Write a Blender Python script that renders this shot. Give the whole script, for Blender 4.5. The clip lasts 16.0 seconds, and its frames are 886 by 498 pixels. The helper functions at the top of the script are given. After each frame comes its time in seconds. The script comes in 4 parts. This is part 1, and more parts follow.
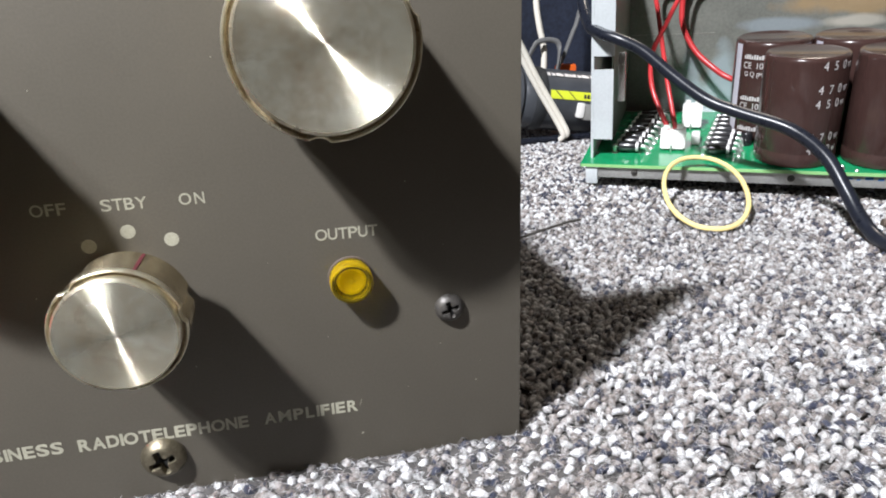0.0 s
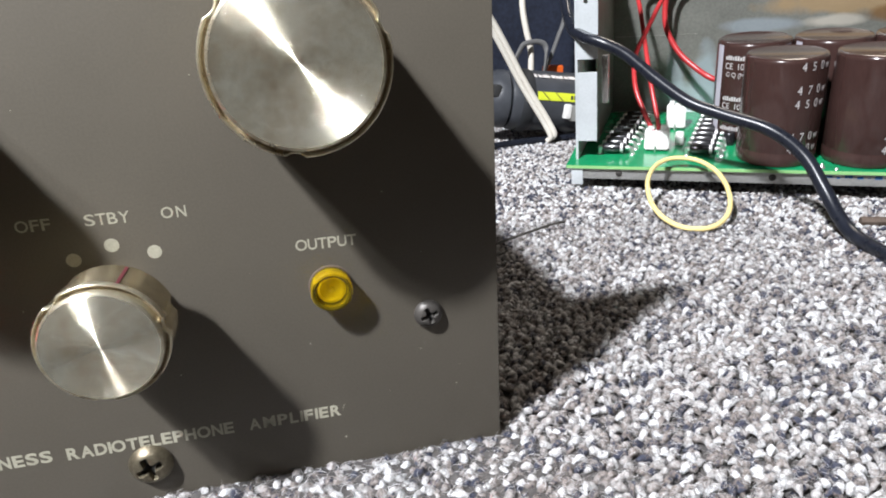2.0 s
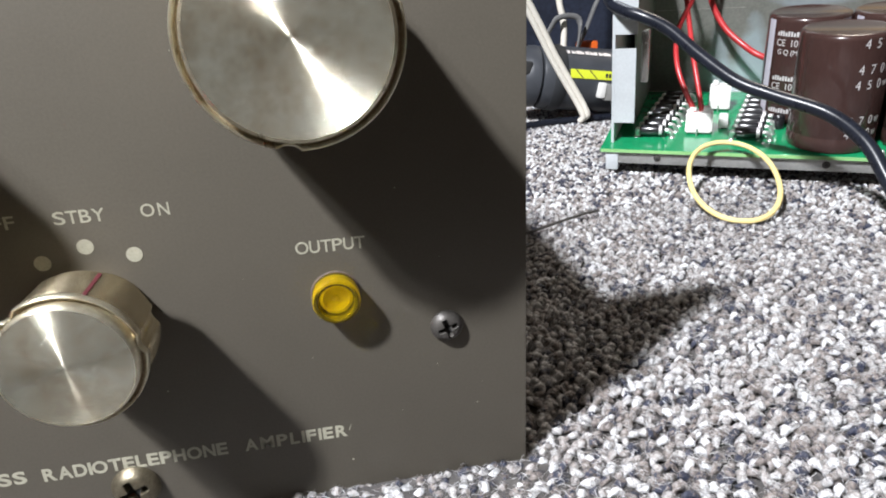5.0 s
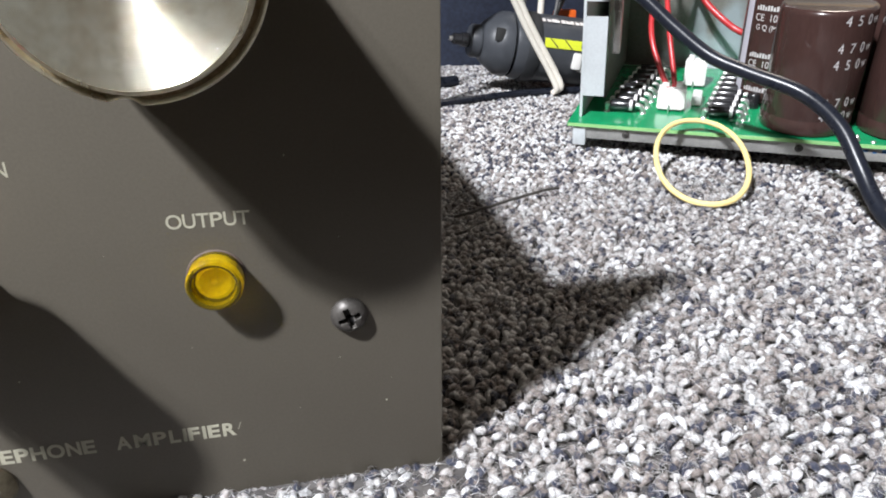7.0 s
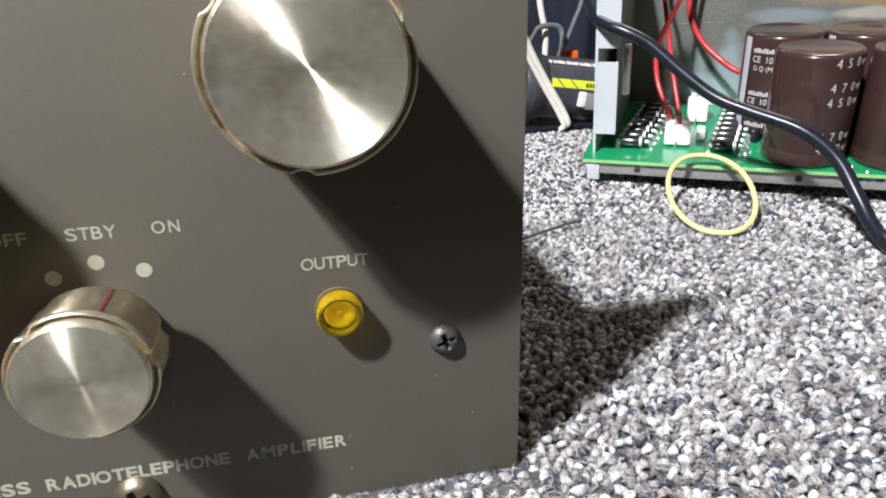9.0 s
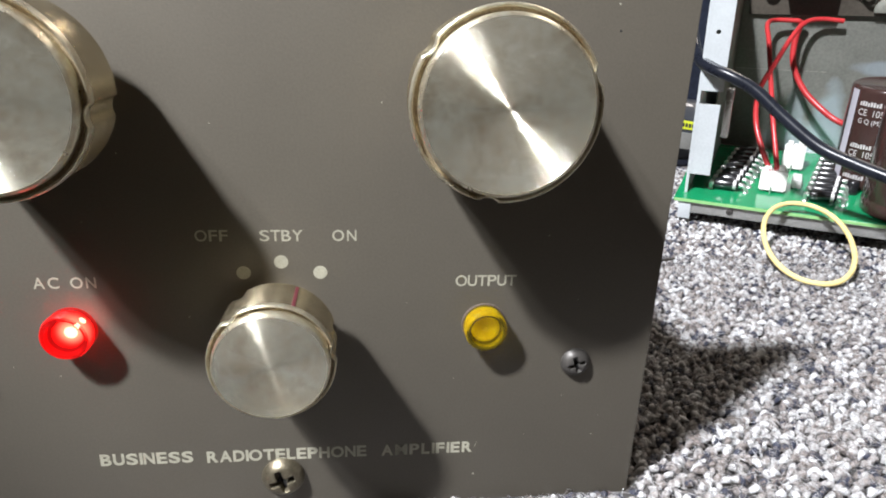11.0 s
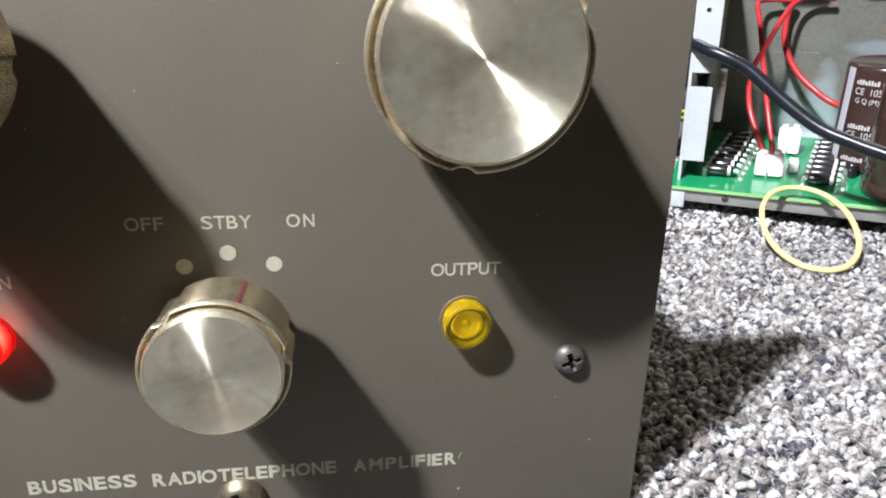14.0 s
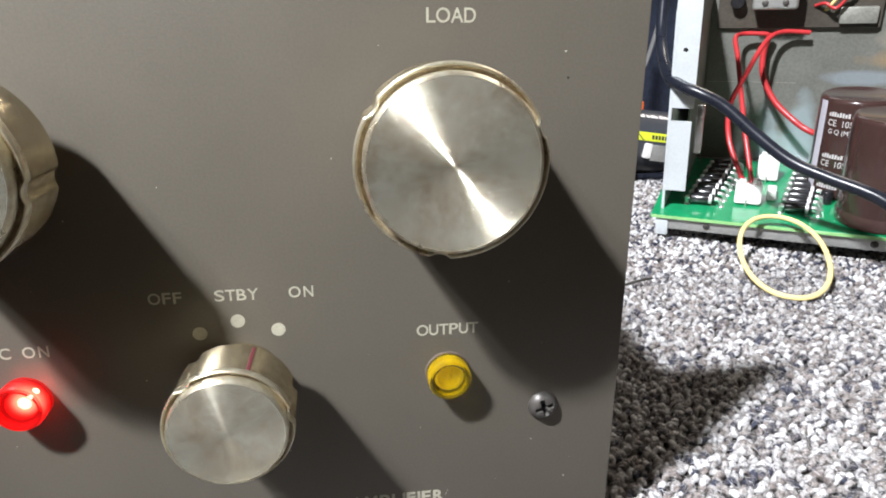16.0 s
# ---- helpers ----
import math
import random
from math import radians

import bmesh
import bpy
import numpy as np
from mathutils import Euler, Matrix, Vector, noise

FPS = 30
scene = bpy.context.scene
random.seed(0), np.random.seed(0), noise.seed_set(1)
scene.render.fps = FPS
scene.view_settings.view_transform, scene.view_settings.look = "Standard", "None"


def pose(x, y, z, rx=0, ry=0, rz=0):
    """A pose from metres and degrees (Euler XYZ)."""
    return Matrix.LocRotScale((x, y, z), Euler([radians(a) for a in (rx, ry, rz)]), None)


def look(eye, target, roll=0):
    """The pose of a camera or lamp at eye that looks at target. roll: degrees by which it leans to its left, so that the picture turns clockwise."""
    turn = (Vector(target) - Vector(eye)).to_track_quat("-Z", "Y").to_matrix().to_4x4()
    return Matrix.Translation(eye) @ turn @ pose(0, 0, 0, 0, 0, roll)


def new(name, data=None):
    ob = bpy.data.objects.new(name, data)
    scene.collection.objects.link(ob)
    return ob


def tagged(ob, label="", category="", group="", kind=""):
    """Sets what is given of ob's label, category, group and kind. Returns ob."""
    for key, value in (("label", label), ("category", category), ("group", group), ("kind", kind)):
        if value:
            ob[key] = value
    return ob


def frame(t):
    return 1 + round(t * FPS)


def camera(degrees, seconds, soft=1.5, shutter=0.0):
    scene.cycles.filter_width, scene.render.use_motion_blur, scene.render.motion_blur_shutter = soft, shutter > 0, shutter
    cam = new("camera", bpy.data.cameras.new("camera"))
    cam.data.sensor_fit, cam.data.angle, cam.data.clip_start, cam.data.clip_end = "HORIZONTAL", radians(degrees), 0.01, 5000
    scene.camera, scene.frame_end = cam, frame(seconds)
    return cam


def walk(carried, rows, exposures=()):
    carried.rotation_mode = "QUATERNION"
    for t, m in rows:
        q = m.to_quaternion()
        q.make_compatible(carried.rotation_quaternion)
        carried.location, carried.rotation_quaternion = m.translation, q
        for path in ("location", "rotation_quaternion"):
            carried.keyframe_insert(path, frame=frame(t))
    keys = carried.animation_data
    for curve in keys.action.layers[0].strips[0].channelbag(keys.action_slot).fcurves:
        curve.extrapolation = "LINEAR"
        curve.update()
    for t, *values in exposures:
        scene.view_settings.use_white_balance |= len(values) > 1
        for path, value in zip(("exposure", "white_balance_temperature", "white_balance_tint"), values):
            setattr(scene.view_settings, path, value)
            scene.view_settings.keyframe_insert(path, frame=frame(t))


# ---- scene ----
# One drawing unit is about a millimetre.
MM = 0.00106
cam = camera(68.1, 16.0, 1.9)
# seconds; eye in drawing units; yaw, pitch, roll in degrees
ROWS = [
    (0, -37.60, -108.30, 77.91, -11.969, -19.180, -2.059),
    (0.5, -36.49, -108.81, 78.18, -12.078, -19.551, -2.173),
    (1, -37.12, -108.14, 77.73, -12.198, -19.596, -2.411),
    (1.5, -36.75, -110.30, 79.52, -12.280, -19.569, -2.605),
    (2, -34.99, -111.51, 80.24, -12.431, -19.246, -2.729),
    (2.5, -36.50, -112.44, 80.70, -12.494, -18.955, -2.730),
    (3, -36.31, -112.40, 81.75, -12.748, -18.647, -2.482),
    (3.2, -30.62, -111.33, 82.78, -13.127, -18.499, -2.497),
    (5.3, -30.69, -93.06, 77.07, -9.684, -21.835, -2.622),
    (5.5, -24.96, -90.76, 74.17, -9.824, -22.328, -2.344),
    (6, -25.25, -84.26, 70.34, -9.758, -23.967, -1.440),
    (6.5, -23.77, -84.16, 68.65, -10.055, -24.994, -0.471),
    (7, -17.29, -85.19, 75.36, -11.578, -23.736, -0.176),
    (7.5, -16.73, -92.61, 85.40, -13.886, -18.861, -1.498),
    (8, -18.97, -87.17, 75.78, -14.435, -21.028, -0.845),
    (8.5, -15.15, -89.45, 79.74, -14.704, -21.384, -2.069),
    (9, -35.03, -97.92, 83.28, -12.232, -21.147, -1.309),
    (9.5, -42.78, -102.55, 87.56, -9.902, -20.739, 0.125),
    (10, -47.24, -103.24, 87.47, -8.829, -19.975, 1.482),
    (10.2, -50.81, -101.76, 85.83, -8.390, -19.802, 1.920),
    (12.3, -53.17, -105.59, 90.30, -6.545, -19.015, 1.702),
    (12.5, -53.31, -104.96, 90.65, -6.886, -18.864, 1.719),
    (13, -53.84, -105.21, 90.21, -7.381, -18.685, 1.781),
    (13.5, -43.05, -90.84, 79.52, -7.990, -18.881, 1.269),
    (14, -48.24, -90.95, 79.62, -8.310, -19.266, 0.977),
    (14.5, -48.28, -90.57, 78.89, -8.604, -19.640, 0.962),
    (15, -51.70, -97.30, 86.84, -8.129, -19.493, 0.424),
    (15.5, -50.21, -98.30, 87.75, -7.923, -19.114, 0.036),
    (16, -46.72, -100.93, 92.51, -8.188, -18.381, 0.014),
]
walk(cam, [(t, pose(x * MM, y * MM, z * MM, 0, 0, yaw) @ pose(0, 0, 0, 90 + pitch, 0, 0) @ pose(0, 0, 0, 0, 0, roll))
           for t, x, y, z, yaw, pitch, roll in ROWS], exposures=((0.0, -0.02), (9.5, -0.01), (12.5, 0.13), (16.0, 0.18)))

# ---- light ----
world = bpy.data.worlds.new("world")
scene.world = world
world.use_nodes = True
world.node_tree.nodes["Background"].inputs["Color"].default_value = (1.0, 0.96, 0.90, 1)
world.node_tree.nodes["Background"].inputs["Strength"].default_value = 0.062
def area_lamp(name, eye, target, watts, size, colour):
    data = bpy.data.lights.new(name, "AREA")
    data.shape, data.size, data.energy, data.color = "DISK", size, watts, colour
    lamp = new(name, data)
    lamp.matrix_world = look(eye, target)
    return lamp


def shaded_lamp(name, eye, target, watts, size, colour, cone):
    """A work lamp whose shade cuts its beam to a cone."""
    data = bpy.data.lights.new(name, "SPOT")
    data.energy, data.shadow_soft_size, data.color = watts, size, colour
    data.spot_size, data.spot_blend = radians(cone), 0.12
    lamp = new(name, data)
    lamp.matrix_world = look(eye, target)
    return lamp


AIM = Vector((0.12, 0.17, 0.03))
WORK = Vector((-0.565, -0.392, 0.85))
shaded_lamp("work_lamp", WORK, AIM, 114.0, 0.03, (0.96, 0.98, 1.03), 26.4)
shaded_lamp("work_lamp", WORK + Vector((-0.055, 0.0, -0.05)), AIM, 22.0, 0.025, (0.96, 0.98, 1.03), 26.4)
area_lamp("room_lamp", (1.2, 1.1, 1.9), (0.3, 0.4, 0), 20.0, 0.5, (1.0, 0.88, 0.76))


# ---- materials ----
def node(tree, kind, **values):
    made = tree.nodes.new(kind)
    for key, value in values.items():
        made.inputs[key].default_value = value
    return made


def material(name, colour, rough=0.5, metal=0.0, vary=0.15, coarse=60.0, fine=1500.0, bump=0.1, spread=0.1, tint=None, stretch=(1, 1, 1), coat=0.0, specular=0.5):
    """A surface whose colour and gloss vary at a coarse and a fine scale (per metre), with fine relief."""
    m = bpy.data.materials.new(name)
    m.use_nodes = True
    tree = m.node_tree
    bsdf = tree.nodes["Principled BSDF"]
    place = tree.nodes.new("ShaderNodeTexCoord")
    scale = tree.nodes.new("ShaderNodeMapping")
    scale.inputs["Scale"].default_value = stretch
    tree.links.new(place.outputs["Object"], scale.inputs["Vector"])
    big = node(tree, "ShaderNodeTexNoise", Scale=coarse, Detail=4.0, Roughness=0.6)
    small = node(tree, "ShaderNodeTexNoise", Scale=fine, Detail=3.0, Roughness=0.6)
    for n in (big, small):
        tree.links.new(scale.outputs[0], n.inputs["Vector"])
    both = tree.nodes.new("ShaderNodeMath")
    both.operation = "ADD"
    tree.links.new(big.outputs["Fac"], both.inputs[0])
    tree.links.new(small.outputs["Fac"], both.inputs[1])
    ramp = tree.nodes.new("ShaderNodeMapRange")
    ramp.inputs["From Min"].default_value, ramp.inputs["From Max"].default_value = 0.65, 1.35
    tree.links.new(both.outputs[0], ramp.inputs["Value"])
    mix = tree.nodes.new("ShaderNodeMix")
    mix.data_type = "RGBA"
    low = tint or tuple(c * (1 - vary) for c in colour)
    high = tuple(min(1.0, c * (1 + vary)) for c in colour)
    mix.inputs["A"].default_value, mix.inputs["B"].default_value = (*low, 1), (*high, 1)
    tree.links.new(ramp.outputs[0], mix.inputs["Factor"])
    tree.links.new(mix.outputs["Result"], bsdf.inputs["Base Color"])
    gloss = tree.nodes.new("ShaderNodeMapRange")
    gloss.inputs["To Min"].default_value, gloss.inputs["To Max"].default_value = max(0.02, rough - spread), min(1.0, rough + spread)
    tree.links.new(big.outputs["Fac"], gloss.inputs["Value"])
    tree.links.new(gloss.outputs[0], bsdf.inputs["Roughness"])
    if bump:
        relief = node(tree, "ShaderNodeBump", Strength=bump, Distance=0.0004)
        tree.links.new(small.outputs["Fac"], relief.inputs["Height"])
        tree.links.new(relief.outputs[0], bsdf.inputs["Normal"])
    bsdf.inputs["Metallic"].default_value = metal
    bsdf.inputs["Coat Weight"].default_value = coat
    bsdf.inputs["Specular IOR Level"].default_value = specular
    return m


def spun_metal(name, colour, rough, slope, tint, metal=0.87):
    """Metal turned on a lathe about y: the hair-fine marks of the tool lean to one side or the other, each by its own slope."""
    m = material(name, colour, rough, metal, 0.14, 130, 700, 0.0, 0.045, tint=tint)
    tree = m.node_tree
    bsdf = tree.nodes["Principled BSDF"]

    def maths(operation, first, second=None):
        made = tree.nodes.new("ShaderNodeVectorMath")
        made.operation = operation
        tree.links.new(first, made.inputs[0])
        if isinstance(second, tuple):
            made.inputs[1].default_value = second
        elif second is not None:
            tree.links.new(second, made.inputs[1])
        return made

    place = tree.nodes.new("ShaderNodeTexCoord")
    normal = tree.nodes.new("ShaderNodeNewGeometry").outputs["Normal"]
    around = maths("NORMALIZE", maths("CROSS_PRODUCT", place.outputs["Object"], (0, 1, 0)).outputs[0])
    across = maths("CROSS_PRODUCT", normal, around.outputs[0])
    chance = tree.nodes.new("ShaderNodeTexWhiteNoise")
    chance.noise_dimensions = "3D"
    tree.links.new(place.outputs["Object"], chance.inputs["Vector"])
    lean = tree.nodes.new("ShaderNodeMapRange")
    lean.inputs["To Min"].default_value, lean.inputs["To Max"].default_value = -slope, slope
    tree.links.new(chance.outputs["Value"], lean.inputs["Value"])
    tilt = maths("SCALE", across.outputs[0])
    tree.links.new(lean.outputs[0], tilt.inputs["Scale"])
    # a few marks also lean along their ring, which gives the bright arms a soft edge
    channels = tree.nodes.new("ShaderNodeSeparateColor")
    tree.links.new(chance.outputs["Color"], channels.inputs[0])
    swing = tree.nodes.new("ShaderNodeMapRange")
    swing.inputs["To Min"].default_value, swing.inputs["To Max"].default_value = -1.0, 1.0
    tree.links.new(channels.outputs["Green"], swing.inputs["Value"])
    steep = swing.outputs[0]
    for k in range(8):
        times = tree.nodes.new("ShaderNodeMath")
        times.operation = "MULTIPLY"
        tree.links.new(steep, times.inputs[0])
        tree.links.new(swing.outputs[0], times.inputs[1])
        steep = times.outputs[0]
    reach = tree.nodes.new("ShaderNodeMath")
    reach.operation = "MULTIPLY"
    reach.inputs[1].default_value = 0.25
    tree.links.new(steep, reach.inputs[0])
    yaw = maths("SCALE", around.outputs[0])
    tree.links.new(reach.outputs[0], yaw.inputs["Scale"])
    unit = maths("NORMALIZE", maths("ADD", maths("ADD", tilt.outputs[0], yaw.outputs[0]).outputs[0], normal).outputs[0])
    tree.links.new(unit.outputs[0], bsdf.inputs["Normal"])
    return m


def jewel(name, colour, glow=0.0):
    m = bpy.data.materials.new(name)
    m.use_nodes = True
    bsdf = m.node_tree.nodes["Principled BSDF"]
    bsdf.inputs["Base Color"].default_value = (*colour, 1)
    bsdf.inputs["Roughness"].default_value = 0.06
    bsdf.inputs["IOR"].default_value = 1.49
    bsdf.inputs["Transmission Weight"].default_value = 0.92
    if glow:
        bsdf.inputs["Emission Color"].default_value = (1.0, 0.012, 0.012, 1)
        bsdf.inputs["Emission Strength"].default_value = glow
    return m


def carpet_yarn(name):
    """Spun yarn of mixed fibres: each loop has its own shade, and threads of other shades run through it."""
    m = bpy.data.materials.new(name)
    m.use_nodes = True
    tree = m.node_tree
    bsdf = tree.nodes["Principled BSDF"]
    geo = tree.nodes.new("ShaderNodeNewGeometry")
    place = tree.nodes.new("ShaderNodeTexCoord")
    threads = node(tree, "ShaderNodeTexNoise", Scale=900.0, Detail=3.0, Roughness=0.6)
    fibre = node(tree, "ShaderNodeTexNoise", Scale=2600.0, Detail=4.0, Roughness=0.75)
    for noise in (threads, fibre):
        tree.links.new(place.outputs["Object"], noise.inputs["Vector"])
    spread = tree.nodes.new("ShaderNodeMapRange")
    spread.inputs["From Min"].default_value, spread.inputs["From Max"].default_value = 0.3, 0.7
    spread.inputs["To Min"].default_value, spread.inputs["To Max"].default_value = -0.21, 0.21
    tree.links.new(threads.outputs["Fac"], spread.inputs["Value"])
    pick = tree.nodes.new("ShaderNodeMath")
    pick.operation = "ADD"
    tree.links.new(geo.outputs["Random Per Island"], pick.inputs[0])
    tree.links.new(spread.outputs[0], pick.inputs[1])
    ramp = tree.nodes.new("ShaderNodeValToRGB")
    stops = ramp.color_ramp.elements
    stops[0].position, stops[0].color = 0.0, (0.016, 0.020, 0.042, 1)
    stops[1].position, stops[1].color = 1.0, (0.70, 0.71, 0.73, 1)
    for at, c in ((0.14, (0.026, 0.032, 0.060)), (0.20, (0.140, 0.113, 0.101)), (0.38, (0.26, 0.23, 0.216)), (0.55, (0.36, 0.34, 0.334)), (0.76, (0.53, 0.527, 0.53))):
        stops.new(at).color = (*c, 1)
    tree.links.new(pick.outputs[0], ramp.inputs["Fac"])
    dark = tree.nodes.new("ShaderNodeMapRange")
    dark.inputs["From Min"].default_value, dark.inputs["From Max"].default_value = 0.32, 0.68
    dark.inputs["To Min"].default_value, dark.inputs["To Max"].default_value = 0.6, 1.5
    tree.links.new(fibre.outputs["Fac"], dark.inputs["Value"])
    mix = tree.nodes.new("ShaderNodeVectorMath")
    mix.operation = "SCALE"
    tree.links.new(ramp.outputs["Color"], mix.inputs[0])
    tree.links.new(dark.outputs[0], mix.inputs["Scale"])
    tree.links.new(mix.outputs[0], bsdf.inputs["Base Color"])
    relief = node(tree, "ShaderNodeBump", Strength=0.7, Distance=0.0005)
    tree.links.new(fibre.outputs["Fac"], relief.inputs["Height"])
    tree.links.new(relief.outputs[0], bsdf.inputs["Normal"])
    bsdf.inputs["Roughness"].default_value = 0.42
    bsdf.inputs["Specular IOR Level"].default_value = 0.7
    bsdf.inputs["Sheen Weight"].default_value = 0.08
    return m


def stained_metal_painted_light(name):
    """Dull plated steel with water marks, a rust stain that has an outline of its own and a painted bluish reflection.
    """
    m = material(name, (0.215, 0.218, 0.195), 0.42, 0.45, 0.22, 35, 700, 0.06, 0.12)
    tree = m.node_tree
    bsdf = tree.nodes["Principled BSDF"]
    old = bsdf.inputs["Base Color"].links[0].from_socket
    place = tree.nodes.new("ShaderNodeTexCoord")

    def spot(centre, size, colour, before, strength):
        shift = tree.nodes.new("ShaderNodeMapping")
        shift.vector_type = "TEXTURE"
        shift.inputs["Location"].default_value = [c * MM for c in centre]
        shift.inputs["Scale"].default_value = [s * MM for s in size]
        warp = node(tree, "ShaderNodeTexNoise", Scale=70.0, Detail=5.0)
        tree.links.new(place.outputs["Object"], warp.inputs["Vector"])
        tree.links.new(place.outputs["Object"], shift.inputs["Vector"])
        length = tree.nodes.new("ShaderNodeVectorMath")
        length.operation = "LENGTH"
        tree.links.new(shift.outputs[0], length.inputs[0])
        add = tree.nodes.new("ShaderNodeMath")
        add.operation = "ADD"
        tree.links.new(length.outputs["Value"], add.inputs[0])
        tree.links.new(warp.outputs["Fac"], add.inputs[1])
        edge = tree.nodes.new("ShaderNodeMapRange")
        edge.inputs["From Min"].default_value, edge.inputs["From Max"].default_value = 1.55, 1.1
        edge.inputs["To Max"].default_value = strength
        tree.links.new(add.outputs[0], edge.inputs["Value"])
        mix = tree.nodes.new("ShaderNodeMix")
        mix.data_type = "RGBA"
        mix.inputs["B"].default_value = (*colour, 1)
        tree.links.new(edge.outputs[0], mix.inputs["Factor"])
        tree.links.new(before, mix.inputs["A"])
        return mix.outputs["Result"]

    out = spot((142, 96, 62), (56, 60, 11), (0.54, 0.48, 0.37), old, 0.75)
    out = spot((122, 96, 53.5), (44, 60, 7), (0.46, 0.32, 0.17), out, 0.8)
    out = spot((116, 96, 44.5), (15, 60, 3.6), (0.62, 0.58, 0.50), out, 0.8)
    # bluish reflected light above the capacitors, painted into the wall colour
    out = spot((82, 96, 43.8), (21, 60, 4.2), (0.42, 0.49, 0.55), out, 0.55)
    out = spot((143, 96, 47), (14, 60, 5), (0.24, 0.13, 0.05), out, 0.8)
    out = spot((41, 96, 13), (6, 60, 22), (0.40, 0.47, 0.51), out, 0.6)
    out = spot((57, 96, 13), (8, 60, 24), (0.44, 0.53, 0.57), out, 0.75)
    out = spot((50, 96, 5), (22, 60, 11), (0.48, 0.57, 0.60), out, 0.7)
    tree.links.new(out, bsdf.inputs["Base Color"])
    return m


PAINT = material("warm_grey_paint", (0.118, 0.105, 0.084), 0.50, 0.0, 0.10, 26, 2200, 0.07, 0.08, specular=0.35)
CABINET = material("dark_grey_enamel", (0.10, 0.095, 0.09), 0.5, 0.0, 0.1, 30, 1500, 0.1)
LETTER = material("cream_silkscreen", (0.40, 0.385, 0.30), 0.6, 0.0, 0.18, 400, 2500, 0.05)
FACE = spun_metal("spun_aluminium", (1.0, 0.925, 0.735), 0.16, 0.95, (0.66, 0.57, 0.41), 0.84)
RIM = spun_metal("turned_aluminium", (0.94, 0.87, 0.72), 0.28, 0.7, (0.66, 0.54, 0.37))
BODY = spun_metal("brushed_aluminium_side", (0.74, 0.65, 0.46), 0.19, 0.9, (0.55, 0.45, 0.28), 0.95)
GROOVE = material("dirty_aluminium", (0.48, 0.39, 0.26), 0.4, 0.5, 0.35, 500, 2200, 0.1, tint=(0.24, 0.18, 0.11))
POINTER = material("faded_red_paint", (0.115, 0.022, 0.028), 0.5, 0.0, 0.3, 600, 2500, 0.1)
AMBER = jewel("amber_lens", (1.0, 0.72, 0.03))
AMBER_CORE = material("amber_core", (0.95, 0.76, 0.012), 0.18, 0.0, 0.25, 900, 2500, 0.1)
RED = jewel("lit_red_lens", (0.92, 0.02, 0.022), 0.3)
GUNMETAL = material("blackened_steel", (0.080, 0.074, 0.068), 0.42, 0.35, 0.2, 500, 2500, 0.15)
BRASS = material("tarnished_brass", (0.19, 0.165, 0.115), 0.42, 0.8, 0.3, 400, 2000, 0.15)
RECESS = material("dark_recess", (0.02, 0.02, 0.02), 0.7)
YARN = carpet_yarn("loop_pile_yarn")
# backing colour darkened to put shade into the gaps between the loops
BACKING = material("gap_shade_backing", (0.075, 0.07, 0.068), 0.95, 0.0, 0.6, 180, 420, 0.9)
WALL = material("matt_wall_paint", (0.42, 0.41, 0.39), 0.85, 0.0, 0.06, 4, 200, 0.1)
BOARD = material("green_solder_mask", (0.010, 0.27, 0.105), 0.22, 0.0, 0.2, 120, 900, 0.03, 0.06, coat=0.4)
BOARD_EDGE = material("glass_fibre_edge", (0.28, 0.55, 0.22), 0.5, 0.0, 0.15)
ALLOY = material("dull_aluminium", (0.52, 0.52, 0.50), 0.45, 0.7, 0.15, 60, 900, 0.08, 0.1)
ZINC = material("bright_zinc_plate", (0.64, 0.68, 0.70), 0.40, 0.25, 0.08, 60, 900, 0.06, 0.08)
STAINED_AND_LIT = stained_metal_painted_light("stained_steel_painted_light")
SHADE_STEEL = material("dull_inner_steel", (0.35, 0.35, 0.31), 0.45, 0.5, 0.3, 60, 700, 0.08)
SLEEVE = material("brown_heat_shrink", (0.047, 0.0245, 0.0215), 0.22, 0.0, 0.18, 50, 900, 0.03, 0.06, coat=0.5, stretch=(1, 1, 0.25))
SLEEVE_TOP = material("brown_sleeve_top", (0.056, 0.034, 0.029), 0.3, 0.0, 0.15, 100, 900, 0.04)
PRINT = material("silver_print", (0.62, 0.60, 0.60), 0.4, 0.2, 0.15, 500, 2500)
STRIPE = material("lilac_grey_stripe", (0.48, 0.46, 0.52), 0.4, 0.0, 0.1)
DIODE = material("black_epoxy", (0.016, 0.016, 0.018), 0.22, 0.0, 0.2, 300, 1500, 0.05, specular=0.9)
TINNED = material("tinned_copper", (0.86, 0.85, 0.83), 0.36, 0.9, 0.12, 300, 1500, 0.1)
NYLON = material("white_nylon", (0.78, 0.77, 0.74), 0.35, 0.0, 0.06, 200, 1500, 0.05)
RED_PVC = material("red_pvc", (0.46, 0.032, 0.036), 0.32, 0.0, 0.15, 150, 1500, 0.05)
BLACK_PVC = material("black_pvc", (0.012, 0.014, 0.021), 0.29, 0.0, 0.3, 150, 1200, 0.06, 0.1, specular=0.32)
WHITE_PVC = material("yellowed_white_pvc", (0.74, 0.70, 0.62), 0.42, 0.0, 0.08, 100, 1500, 0.05)
GREY_PVC = material("grey_pvc", (0.15, 0.15, 0.15), 0.45, 0.0, 0.15, 100, 1500, 0.05)
RUBBER = material("pale_yellow_rubber", (0.85, 0.68, 0.29), 0.55, 0.0, 0.08, 300, 1800, 0.1)
TOOL = material("charcoal_moulded_plastic", (0.050, 0.054, 0.062), 0.36, 0.0, 0.2, 100, 1800, 0.12)
